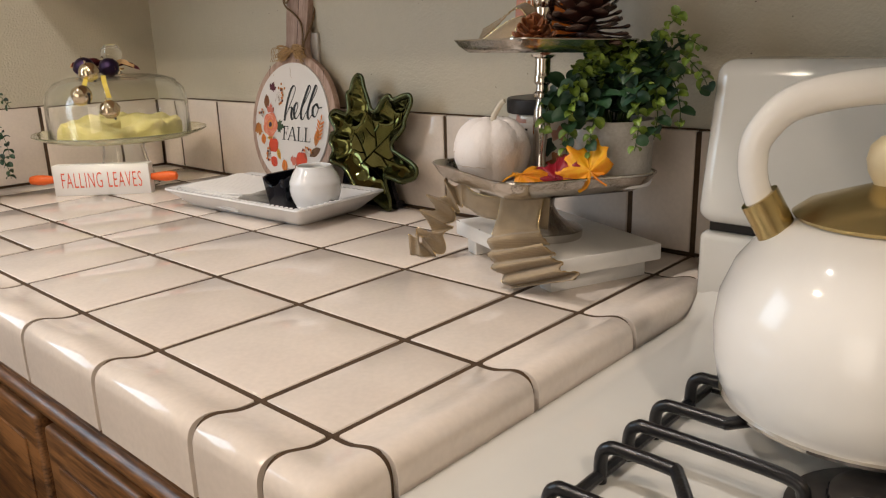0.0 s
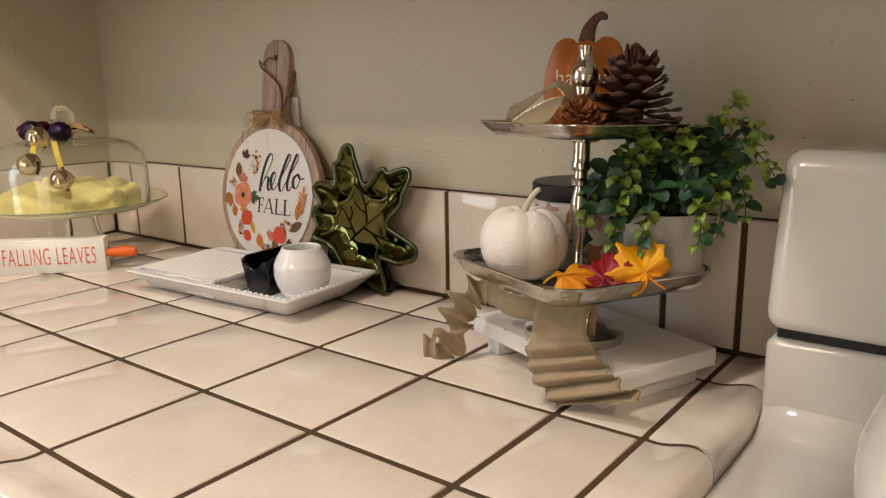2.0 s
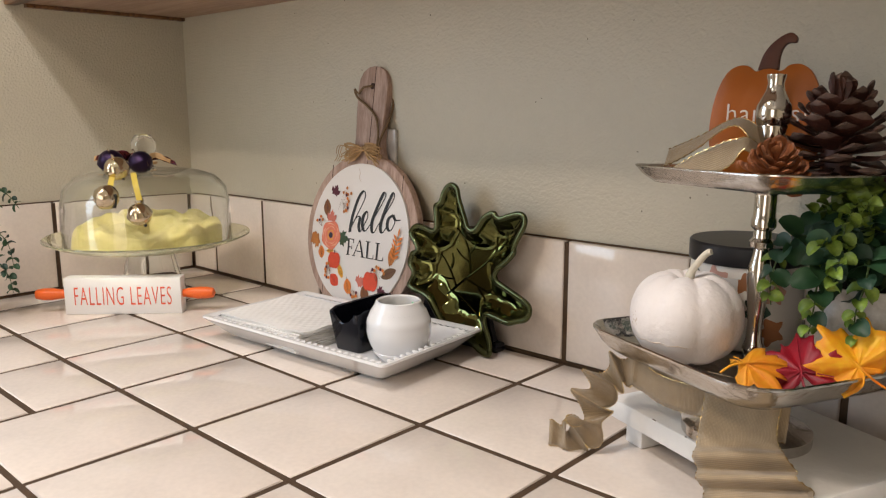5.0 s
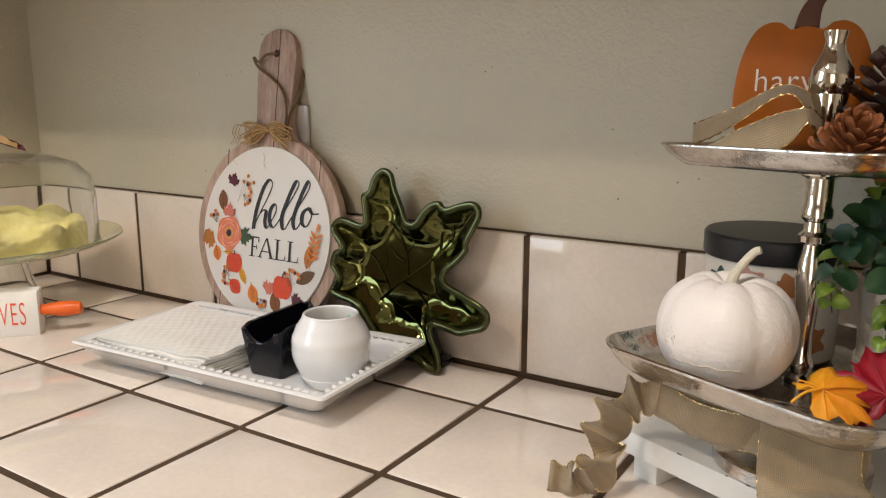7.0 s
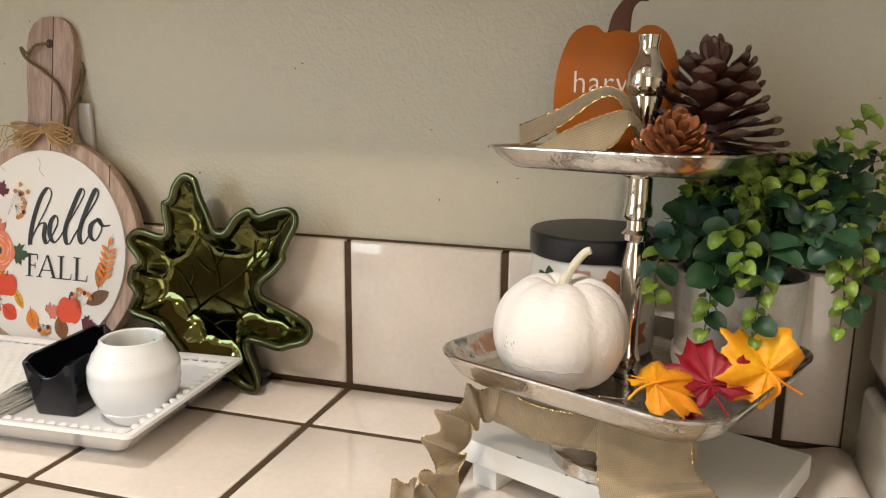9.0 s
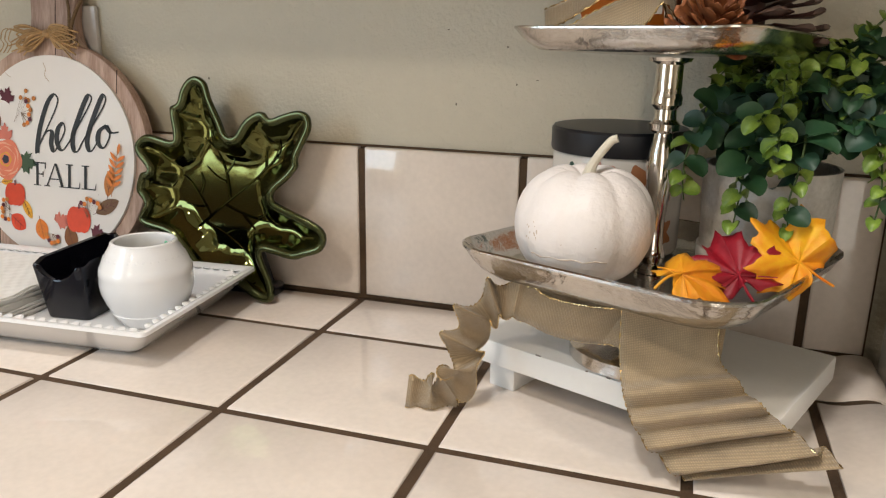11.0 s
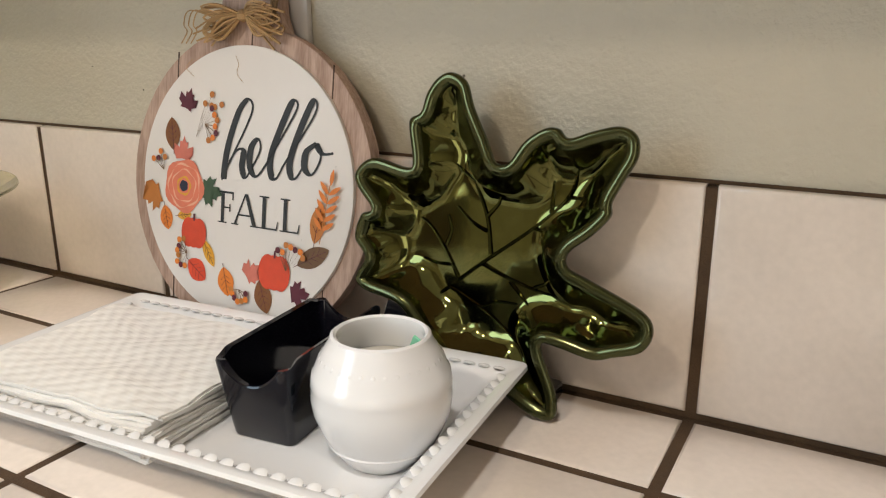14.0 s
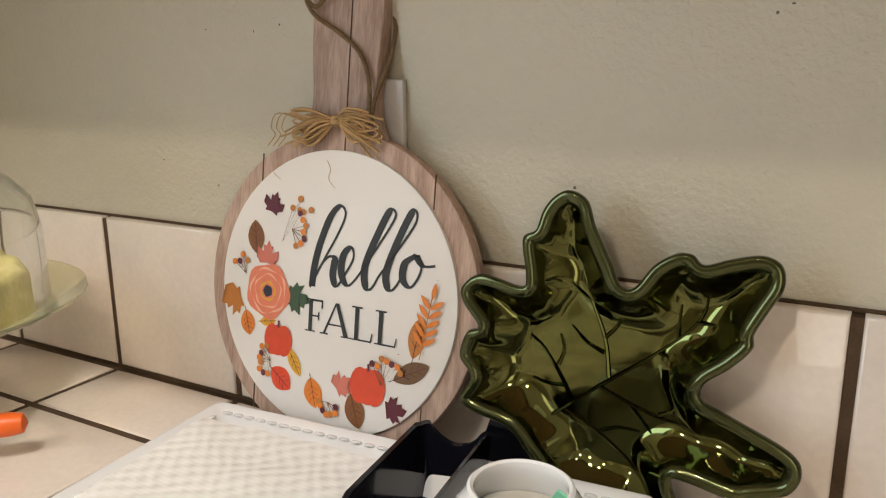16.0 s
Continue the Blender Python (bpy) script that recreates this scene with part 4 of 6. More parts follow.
def pine_cone(m, height, radius, mat, tip, label, rows_n, name="pine_cone", open_=0.0, seed=1):
    ob = thing(name, m, label, "pine cone")
    part("core", lathe([(0.0, 0.0), (radius * 0.22, 0.002), (radius * 0.24, height * 0.3), (radius * 0.12, height * 0.8), (0.0, height * 0.93)], 16), mat, ob)
    me = pine_scale("scale", mat, radius * 0.255, radius * 0.80, tip)
    rng = random.Random(seed)
    n = rows_n
    l = radius * 0.80
    for k in range(n):
        f = (k + 0.5) / n
        a = k * 137.508
        wide = radius * (0.88 + 0.12 * math.sin(math.pi * min(1, f * 2.4)) - 0.46 * f ** 1.6)
        tilt = (-16 + 66 * f ** 1.1 + rng.uniform(-7, 7) + open_) if f < 0.92 else 78 + rng.uniform(-8, 8)
        s = (0.94 - 0.30 * f) * rng.uniform(0.9, 1.08)
        inner = max(0.0, wide - l * s * math.cos(radians(tilt))) if f < 0.92 else radius * 0.08
        z = height * (0.05 + 0.78 * f)
        mm = pose(0, 0, z, 0, 0, a + rng.uniform(-6, 6)) @ pose(inner, 0, 0, rng.uniform(-12, 12), -tilt, 0) @ Matrix.Diagonal((s, s * rng.uniform(0.85, 1.1), s, 1))
        part("scale", me, mat, ob, m=mm)
    return ob


ux, uy, uz = on_tray(0.036, 0.029, FLOOR_UP)
pine_cone(pose(ux, uy, uz + 0.004, -3, 0, 20), 0.0655, 0.0455, M_PINE, M_PINETIP, "large open brown pine cone on the upper tray", 76, seed=4)
ux, uy, uz = on_tray(0.030, -0.034, FLOOR_UP)
pine_cone(pose(ux, uy, uz + 0.004, 24, -18, 60), 0.026, 0.025, M_PINEO, None, "small rusty orange pine cone on the upper tray", 56, open_=14, seed=9)

# pumpkin-shaped sign
sx, sy, sz = on_tray(-0.0325, 0.031, FLOOR_UP)
psign = thing("pumpkin_sign", pose(sx, sy, sz + 0.0025, -4, 0, 8) @ Matrix.Diagonal((0.97, 1.0, 1.03, 1)), "rust orange wooden pumpkin cutout lettered in white", "sign")
shape = [(0.030, 0.0), (0.041, 0.012), (0.0455, 0.034), (0.043, 0.060), (0.036, 0.079), (0.027, 0.087), (0.017, 0.0875), (0.010, 0.083),
         (0.0, 0.0855), (-0.010, 0.083), (-0.017, 0.0875), (-0.027, 0.087), (-0.036, 0.079), (-0.043, 0.060), (-0.0455, 0.034), (-0.041, 0.012), (-0.030, 0.0)]
out = [p for p in spline(shape, 5)]
part("board", plate([(x, max(z, 0)) for x, z in out], 0.006, 0.0006), M_ORANGE, psign)
stem = spline([(-0.0085, 0.084), (-0.005, 0.096), (0.003, 0.106), (0.014, 0.112), (0.020, 0.109), (0.0195, 0.1045), (0.013, 0.104), (0.0085, 0.097), (0.0075, 0.084)], 4)
part("stem", plate([tuple(p) for p in stem], 0.006, 0.0006), M_BROWNST, psign, "dark brown curled stem")
lettering("harvest", 0.022, M_WHITEINK, "lettering", psign, pose(0.002, -0.0003, 0.0425), 0.98, spacing=1.08, bold=-0.0002)
for k in range(5):
    w = (0.006, 0.004, 0.007, 0.005, 0.006)[k]
    part("script_bar", box(-0.026 + k * 0.011, -0.026 + k * 0.011 + w, -0.0006, 0.0, 0.020, 0.0215 + 0.004 * (k % 2)), M_WHITEINK, psign, "white script line")

# ribbons
bow = thing("ribbon_bow", pose(0, 0, -0.0030), "burlap ribbon loop with gold wired edges on the upper tray", "ribbon")
ribbon("loop", [(-0.200, 0.412, 1.181), (-0.186, 0.412, 1.187), (-0.171, 0.413, 1.194), (-0.152, 0.414, 1.205), (-0.140, 0.415, 1.207), (-0.128, 0.416, 1.200), (-0.117, 0.418, 1.184)],
       [(-0.196, 0.396, 1.168), (-0.183, 0.396, 1.174), (-0.167, 0.396, 1.184), (-0.149, 0.397, 1.198), (-0.137, 0.398, 1.201), (-0.128, 0.400, 1.190), (-0.121, 0.403, 1.172)], bow)
ribbon("tail", [(-0.189, 0.392, 1.1665), (-0.180, 0.391, 1.171), (-0.166, 0.390, 1.179), (-0.149, 0.389, 1.187), (-0.136, 0.390, 1.1915), (-0.126, 0.392, 1.193), (-0.119, 0.398, 1.186)],
       [(-0.186, 0.379, 1.1635), (-0.176, 0.377, 1.1615), (-0.162, 0.376, 1.1615), (-0.146, 0.376, 1.165), (-0.133, 0.378, 1.173), (-0.125, 0.381, 1.184), (-0.117, 0.388, 1.176)], bow)

drape = thing("burlap_ribbon", pose(0, 0, 0), "wide burlap ribbon with gold wired edges wound round the stand's foot", "ribbon")


def tail_fold(s, v):
    """Soft uneven crumples that deepen towards the ribbon's end."""
    f = max(0.0, s - 0.30)
    k = f * 37 + 5.0 * f * f + 1.2 * v
    return min(1, f * 5) * ((0.0052 + 0.0036 * v) * math.sin(k) + 0.0020 * math.sin(0.63 * k + 2.6 * v + 1.0)) + 0.0012 * math.sin(3 * v + 9 * s)


ribbon("front_tail", [(-0.133, 0.362, 1.012), (-0.131, 0.347, 0.978), (-0.126, 0.330, 0.959), (-0.118, 0.320, 0.943), (-0.104, 0.315, 0.928), (-0.086, 0.315, 0.9145)],
       [(-0.075, 0.360, 1.012), (-0.074, 0.347, 0.981), (-0.063, 0.336, 0.972), (-0.047, 0.326, 0.961), (-0.029, 0.320, 0.951), (-0.008, 0.321, 0.940)], drape,
       fold=tail_fold, steps=18, across=10)
ribbon("neck", [(-0.070, 0.362, 1.010), (-0.100, 0.358, 1.010), (-0.132, 0.366, 1.008), (-0.160, 0.386, 1.000), (-0.182, 0.402, 0.998), (-0.198, 0.404, 1.000)],
       [(-0.072, 0.360, 0.972), (-0.100, 0.356, 0.972), (-0.134, 0.364, 0.972), (-0.162, 0.388, 0.970), (-0.184, 0.406, 0.974), (-0.200, 0.398, 0.980)], drape)
lf, rt = [], []
CURL = spline([(-0.112, 0.372, 0.984), (-0.150, 0.366, 0.983), (-0.178, 0.370, 0.984), (-0.196, 0.373, 0.990), (-0.214, 0.374, 0.990), (-0.226, 0.370, 0.979), (-0.233, 0.367, 0.966), (-0.235, 0.363, 0.953), (-0.233, 0.359, 0.941), (-0.240, 0.356, 0.929), (-0.254, 0.353, 0.923), (-0.271, 0.350, 0.924)], 20)
TOWARDS = Vector((0.30, -0.90, 0.30)).normalized()
for k, c in enumerate(CURL):
    f = k / (len(CURL) - 1)
    c = Vector(c)
    along = (Vector(CURL[min(k + 2, len(CURL) - 1)]) - Vector(CURL[max(k - 2, 0)])).normalized()
    out_ = along.cross(TOWARDS).normalized()
    g = max(0.0, f - 0.22) / 0.78
    ph = 2 * math.pi * (8.6 * g + 0.5 * math.sin(6 * g))
    swell = min(1, g * 3.2) * min(1, (1 - g) * 6 + 0.12) * (1.0 + 0.9 * noise.noise((7.0 * g, 0.4, 2.0)))
    flat_ = 1 - min(1, g * 5)
    span_ = (TOWARDS * 0.50 + out_ * 0.75).lerp(Vector((0.1, -0.3, 0.95)), flat_).normalized() * 0.0155
    wave = (out_ * 0.0042 + TOWARDS * 0.0070) * swell * math.sin(ph) + along * 0.0022 * swell * math.cos(ph + 0.5)
    twist = along * 0.003 * swell * math.cos(0.6 * ph)
    lf.append(c - span_ * 0.9 + wave * 0.75 - twist)
    rt.append(c + span_ + wave * 1.15 + twist)
for q in (lf, rt):
    for v in q:
        v.z = max(v.z, ZC + 0.0015)
ribbon("curled_tail", lf, rt, drape, steps=2, across=5)


# fabric maple leaves
def maple_leaf(m, mat, label, size=0.034, curl=0.3, fold=0.0, seed=0, full=0.0):
    ob = thing("maple_leaf", m, label, "fabric leaf", "fabric leaves on the lower tray")
    tips = [(90, 1.0), (77, 0.72), (67, 0.80), (54, 0.46), (38, 0.94), (25, 0.68), (10, 0.80), (-8, 0.44), (-26, 0.66), (-58, 0.40), (-84, 0.20)]
    tips = [(a, r + full * (0.86 - r) * (r < 0.75) * (a > -20)) for a, r in tips]
    jag = random.Random(seed + 40)
    pol = tips + [(180 - a, r) for a, r in reversed(tips[1:])]
    edge = [(r * math.cos(radians(a)) * size, r * math.sin(radians(a)) * size) for a, r in pol]
    dense = []
    for i in range(len(edge)):
        a, b = edge[i], edge[(i + 1) % len(edge)]
        for s in range(3):
            t = s / 3
            q = 1 + jag.uniform(-0.10, 0.05) * (s > 0)
            dense.append(((a[0] * (1 - t) + b[0] * t) * q, (a[1] * (1 - t) + b[1] * t) * q))
    rng = random.Random(seed)
    ph = rng.uniform(0, 6)
    rows = []
    for f in (0.02, 0.25, 0.5, 0.75, 1.0):
        row = []
        for x, y in dense:
            X, Y = x * f, y * f
            a = math.atan2(y, x)
            z = curl * (X * X + Y * Y) / size + f * size * (0.12 * math.sin(3 * a + ph) + 0.07 * math.sin(7 * a + 2 * ph)) + fold * abs(X)
            row.append(Vector((X, Y, z)))
        rows.append(row)
    bm = sheet(rows, close_v=True)
    bl = part("blade", bm, mat, ob, smooth=50)
    mod = bl.modifiers.new("thickness", "SOLIDIFY")
    mod.thickness = 0.0006
    part("stalk", tube(spline([(0, 0.004, 0.0008), (0, -0.3 * size, 0.002), (0.08 * size, -0.62 * size, -0.001)], 4), 0.0009, 6), mat, ob)
    for a in (90, 34, 146, -20, 200):
        L = 0.75 * size * (1.0 if a == 90 else 0.75)
        pts = [(L * f * math.cos(radians(a)), L * f * math.sin(radians(a)), curl * (L * f) ** 2 / size + fold * abs(L * f * math.cos(radians(a))) + 0.0007) for f in (0, 0.35, 0.7, 1)]
        part("vein", tube(pts, 0.0005, 4), mat, ob)
    return ob


maple_leaf(pose(-0.099, 0.348, 1.029, 26, -4, 8) @ pose(0, 0, 0, 0, 0, -64), M_MAPO, "orange fabric leaf curled over on the lower tray", 0.032, -0.30, -0.20, 1, full=0.3)
maple_leaf(pose(-0.067, 0.366, 1.0265, 44, 6, -4) @ pose(0, 0, 0, 0, 0, 30), M_MAPR, "crimson fabric maple leaf on the lower tray", 0.038, -0.06, 0.03, 2, full=0.2)
maple_leaf(pose(-0.034, 0.379, 1.0345, 60, 0, 14) @ pose(0, 0, 0, 0, 0, 48), M_MAPY, "yellow and orange fabric maple leaf propped on the tray's rim", 0.038, 0.06, 0.0, 3, full=0.32)

# ---- serving tray group ----
TR = pose(-0.645, 0.414, ZC, 0, 0, 4)
platter = thing("serving_platter", TR, "white rectangular porcelain platter with beaded rim", "platter")
HX, HY = 0.165, 0.0905


def rect_ring(hx, hy, r, seg=6):
    pts = []
    for q, (sx, sy) in enumerate(((1, 1), (-1, 1), (-1, -1), (1, -1))):
        for k in range(seg):
            a = math.radians(90 * q + 90 * k / (seg - 1))
            pts.append((sx * (hx - r) + r * math.cos(a), sy * (hy - r) + r * math.sin(a)))
    return pts


rows = []
for inset, z, r in ((0.060, 0.0025, 0.006), (0.045, 0.001, 0.008), (0.036, 0.0, 0.010), (0.033, 0.001, 0.010), (0.024, 0.008, 0.008), (0.010, 0.022, 0.007), (0.0, 0.031, 0.006), (0.0005, 0.0335, 0.006),
                    (0.003, 0.034, 0.006), (0.011, 0.0305, 0.006), (0.019, 0.0255, 0.006), (0.026, 0.016, 0.006), (0.032, 0.0105, 0.007), (0.040, 0.009, 0.008), (0.060, 0.009, 0.006)):
    rows.append([Vector((x, y, z)) for x, y in rect_ring(HX - inset, HY - inset, r)])
bm = sheet(rows, close_v=True)
bm.verts.ensure_lookup_table()
n = len(rows[0])
bm.faces.new([bm.verts[k] for k in range(n)][::-1])
bm.faces.new([bm.verts[(len(rows) - 1) * n + k] for k in range(n)])
part("dish", bm, M_PORC, platter)
bead = lathe([(0.0, -0.0016), (0.0040, -0.0010), (0.0042, -0.0003), (0.0032, 0.0005), (0.0, 0.0009)], 10)
bead_me = finish(bead, "bead", M_PORC, 60)
for sgn in (-1, 1):
    for k in range(30):
        part("bead", bead_me, M_PORC, platter, m=pose(-0.148 + k * 0.296 / 29, sgn * (HY - 0.0100), 0.0312, -24 * sgn, 0, 0))
    for k in range(14):
        part("bead", bead_me, M_PORC, platter, m=pose(sgn * (HX - 0.0100), -0.068 + k * 0.136 / 13, 0.0312, 0, 24 * sgn, 0))
PF = ZC + 0.009


# round jar
jar = thing("round_jar", pose(-0.5315, 0.4145, PF + 0.0005), "round white ceramic jar with raised bands on the platter", "jar")
part("body", lathe([(0.0, 0.0), (0.0215, 0.0), (0.0235, 0.002), (0.0292, 0.0095), (0.0310, 0.0120), (0.0306, 0.0130), (0.0345, 0.0205), (0.0376, 0.030), (0.0385, 0.038), (0.0380, 0.0445), (0.0383, 0.0458), (0.0372, 0.0515), (0.0362, 0.0525), (0.0338, 0.059), (0.0300, 0.0650), (0.0276, 0.0690), (0.0268, 0.0715),
                    (0.0252, 0.0725), (0.0236, 0.0715), (0.0232, 0.068), (0.028, 0.058), (0.031, 0.045), (0.0, 0.044)], 56), M_PORC, jar)
nub = finish(lathe([(0.0, -0.0008), (0.0016, -0.0004), (0.0012, -0.0001), (0.0, 0.0001)], 10), "raised_dot", M_PORC, 60)
for k in range(34):
    a = 2 * math.pi * k / 34
    part("raised_dot", nub, M_PORC, jar, m=pose(0.0330 * math.cos(a), 0.0330 * math.sin(a), 0.0605, 0, 58, math.degrees(a)))
part("sugar", lathe([(0.0, 0.0505), (0.0288, 0.0505), (0.0288, 0.052), (0.0, 0.0525)], 32), M_SUGAR, jar, "pale sugar inside")
part("spoon_tip", moved(box(-0.003, 0.003, -0.0008, 0.0008, -0.004, 0.010, 0.0006), pose(0.015, 0.009, 0.062, 20, 30, 0)), M_MINT, jar, "mint green plastic tip")
part("dark_mark", box(-0.004, 0.004, -0.0004, 0.0004, -0.004, 0.004, 0.0003), M_INKG, jar, "small dark printed mark", m=pose(-0.0358, -0.0115, 0.030, 0, 0, -72))

# black sugar caddy
caddy = thing("sugar_packet_caddy", pose(-0.6045, 0.4405, PF, 0, 0, 6), "glossy black ceramic sweetener packet holder, nearly empty", "packet holder")
W2, D2, H2, TK = 0.0245, 0.057, 0.051, 0.0035


def caddy_wall():
    """Four flaring walls with a dip at each short end."""
    rows = []
    per = rect_ring(W2, D2, 0.005, 5)
    dense = []
    for i in range(len(per)):
        a, b = per[i], per[(i + 1) % len(per)]
        n_ = 14 if math.dist(a, b) > 0.02 else 1
        for s in range(n_):
            dense.append((a[0] + (b[0] - a[0]) * s / n_, a[1] + (b[1] - a[1]) * s / n_))

    def rim(x, y):
        if abs(y) > D2 - 0.006:
            return H2 - 0.0125 * max(0.0, math.cos(min(1, abs(x) / (W2 * 0.80)) * math.pi / 2)) ** 0.8 - 0.001
        return H2 + 0.002

    for f, scale in ((0.0, 0.82), (0.04, 0.84), (0.5, 0.92), (0.97, 0.995), (1.0, 0.985)):
        rows.append([Vector((x * scale, y * (scale + 0.1 * (1 - scale)), 0.0005 + rim(x, y) * f)) for x, y in dense])
    for f, scale in ((0.985, 0.88), (0.5, 0.80), (0.09, 0.72)):
        rows.append([Vector((x * scale, y * (0.93 - 0.12 * (1 - f)), 0.0005 + rim(x, y) * f)) for x, y in dense])
    bm = sheet(rows, close_v=True)
    bm.verts.ensure_lookup_table()
    n_ = len(dense)
    bm.faces.new([bm.verts[k] for k in range(n_)][::-1])
    bm.faces.new([bm.verts[(len(rows) - 1) * n_ + k] for k in range(n_)])
    return bm


part("body", caddy_wall(), M_BLACKG, caddy)
for k in range(4):
    part("toothpick", tube([(0.002 + 0.001 * k, -0.034, 0.007 + 0.001 * k), (0.008 + 0.0015 * k, -0.006, 0.011 + 0.001 * k)], 0.0009, 6), M_PICK, caddy, "wooden pick")

# napkin stack
stack = thing("napkin_stack", TR @ pose(-0.072, -0.004, 0.0092, 0, 0, -3), "stack of folded white embossed paper napkins", "napkins")
rng = random.Random(21)
for k in range(16):
    h = 0.0015
    n_ = 13
    rows = []
    for i in range(n_):
        row = []
        for j in range(n_):
            u, v = i / (n_ - 1) * 2 - 1, j / (n_ - 1) * 2 - 1
            wv = 0.0030 * max(0, -u - 0.55) * (k / 15) + 0.0012 * math.sin(2.1 * u + 1.3 * k * 0.2) * math.sin(1.7 * v + 0.5) + 0.0030 * noise.noise((u * 2.3, v * 2.3, 0.21 * k))
            row.append(Vector((0.079 * u + 0.0015 * noise.noise((v * 3, k * 0.3, 1.0)), 0.064 * v + 0.003 * noise.noise((u * 2.5, k * 0.25, 5.0)), 0.0016 * k + wv * (k / 15) + 0.0016)))
        rows.append(row)
    bm = sheet(rows)
    g = bmesh.ops.extrude_face_region(bm, geom=bm.faces[:])
    for v in g["geom"]:
        if isinstance(v, bmesh.types.BMVert):
            v.co.z -= 0.0017
    part("napkin", bm, M_NAPKIN, stack, m=pose(rng.uniform(-0.002, 0.002), rng.uniform(-0.002, 0.002), 0, 0, 0, rng.uniform(-2, 2) + (3 if k > 12 else 0)))

# ---- leaf plate ----
LEAN = math.degrees(math.atan(0.12))
lp = thing("leaf_plate", pose(-0.522, 0.519, 1.008, -LEAN, 0, 0), "dark green glazed maple leaf plate leaning on the backsplash", "plate")
# reach of the outline, in millimetres, at angles round the centre
REACH = [(105, 117), (100, 109), (98, 93), (92, 73), (86, 60), (78, 61), (73, 77), (67, 89), (62, 93), (57, 92), (52, 104), (47, 117), (42, 121), (37, 115), (33, 102), (28, 90), (23, 86), (17, 72), (10, 57), (1, 56), (-4, 70), (-10, 104), (-15, 114),
         (-22, 113), (-29, 101), (-35, 92), (-43, 72), (-50, 67), (-55, 96), (-60, 110), (-68, 103), (-85, 80), (-108, 80), (-130, 72), (-146, 74), (-158, 95), (-164, 100), (-172, 90), (-180, 98), (-190, 95), (-194, 88), (-200, 104), (-205, 109), (-213, 102), (-221, 78), (-226, 79), (-234, 100), (-240, 101), (-245, 110), (-250, 116)]
rim_pts = [(r * 0.001 * math.cos(radians(a)), r * 0.001 * math.sin(radians(a))) for a, r in REACH]
rim_pts = [tuple(p) for p in spline(rim_pts, 5, closed=True)]


def shrink_outline(pts, d):
    """The outline drawn in by d along its normals."""
    n_, out = len(pts), []
    for i in range(n_):
        (ax, ay), (bx_, by_) = pts[i - 2], pts[(i + 2) % n_]
        tx, ty = bx_ - ax, by_ - ay
        q = math.hypot(tx, ty) or 1
        nx, ny = -ty / q, tx / q
        x, y = pts[i]
        if nx * x + ny * y > 0:
            nx, ny = -nx, -ny
        out.append((x + nx * d, y + ny * d))
    return out


def leaf_dish():
    """A rolled rim, fluted sloping walls and a flat floor that follows the lobes."""
    rows = []
    for d, y in ((0.0015, 0.006), (0.0, 0.0), (0.0005, -0.0025), (0.002, -0.0035), (0.0062, -0.0028), (0.0082, 0.0002)):
        rows.append([Vector((x, y, z)) for x, z in shrink_outline(rim_pts, d)])
    ring = shrink_outline(rim_pts, 0.0088)
    rows.append([Vector((x, 0.0022, z)) for x, z in ring])
    bm = sheet(rows, close_v=True)
    bm.verts.ensure_lookup_table()
    n_ = len(ring)
    edge_ = [bm.verts[(len(rows) - 1) * n_ + k] for k in range(n_)]
    a = np.array(ring)
    ab = np.roll(a, -1, 0) - a
    run = np.concatenate([[0], np.cumsum(np.hypot(ab[:, 0], ab[:, 1]))[:-1]])
    step, pts = 0.0022, []
    for i in range(-58, 59):
        for j in range(-58, 59):
            p = np.array((i * step + (0.5 * step if j % 2 else 0), j * step * 0.87))
            cross = ((a[:, 1] > p[1]) != (np.roll(a, -1, 0)[:, 1] > p[1]))
            with np.errstate(divide="ignore", invalid="ignore"):
                at = a[:, 0] + (p[1] - a[:, 1]) / ab[:, 1] * ab[:, 0]
            if np.count_nonzero(cross & (p[0] < at)) % 2 == 0:
                continue
            t = np.clip(((p - a) * ab).sum(1) / (ab ** 2).sum(1), 0, 1)
            gap = np.hypot(*(a + ab * t[:, None] - p).T)
            k = int(gap.argmin())
            if gap[k] > 0.0012:
                pts.append((float(p[0]), float(p[1]), float(gap[k]), float(run[k])))
    flat_pts = [Vector(q) for q in ring] + [Vector(q[:2]) for q in pts]
    vs, _, faces, origin, _, _ = geometry.delaunay_2d_cdt(flat_pts, [], [list(range(n_))], 1, 1e-7)
    made = []
    for v, src in zip(vs, origin):
        k = src[0] if src else -1
        if 0 <= k < n_:
            made.append(edge_[k])
            continue
        gap, s = (pts[k - n_][2], pts[k - n_][3]) if k >= n_ else (0.0, 0.0)
        f = min(1.0, gap / 0.019)
        y = 0.0022 + 0.0155 * (1 - (1 - f) ** 1.7) + 0.0019 * math.sin(2 * math.pi * s / 0.030) * 4 * f * (1 - f) * min(1, f * 3)
        made.append(bm.verts.new((v.x, y, v.y)))
    for f in faces:
        q = [made[k] for k in f]
        if len(set(q)) == len(q) and not bm.faces.get(q):
            bm.faces.new(q)
    inner = [v for v in bm.verts if v.co.y > 0.0024]
    for _ in range(8):
        bmesh.ops.smooth_vert(bm, verts=inner, factor=0.5, use_axis_y=True)
    return bm


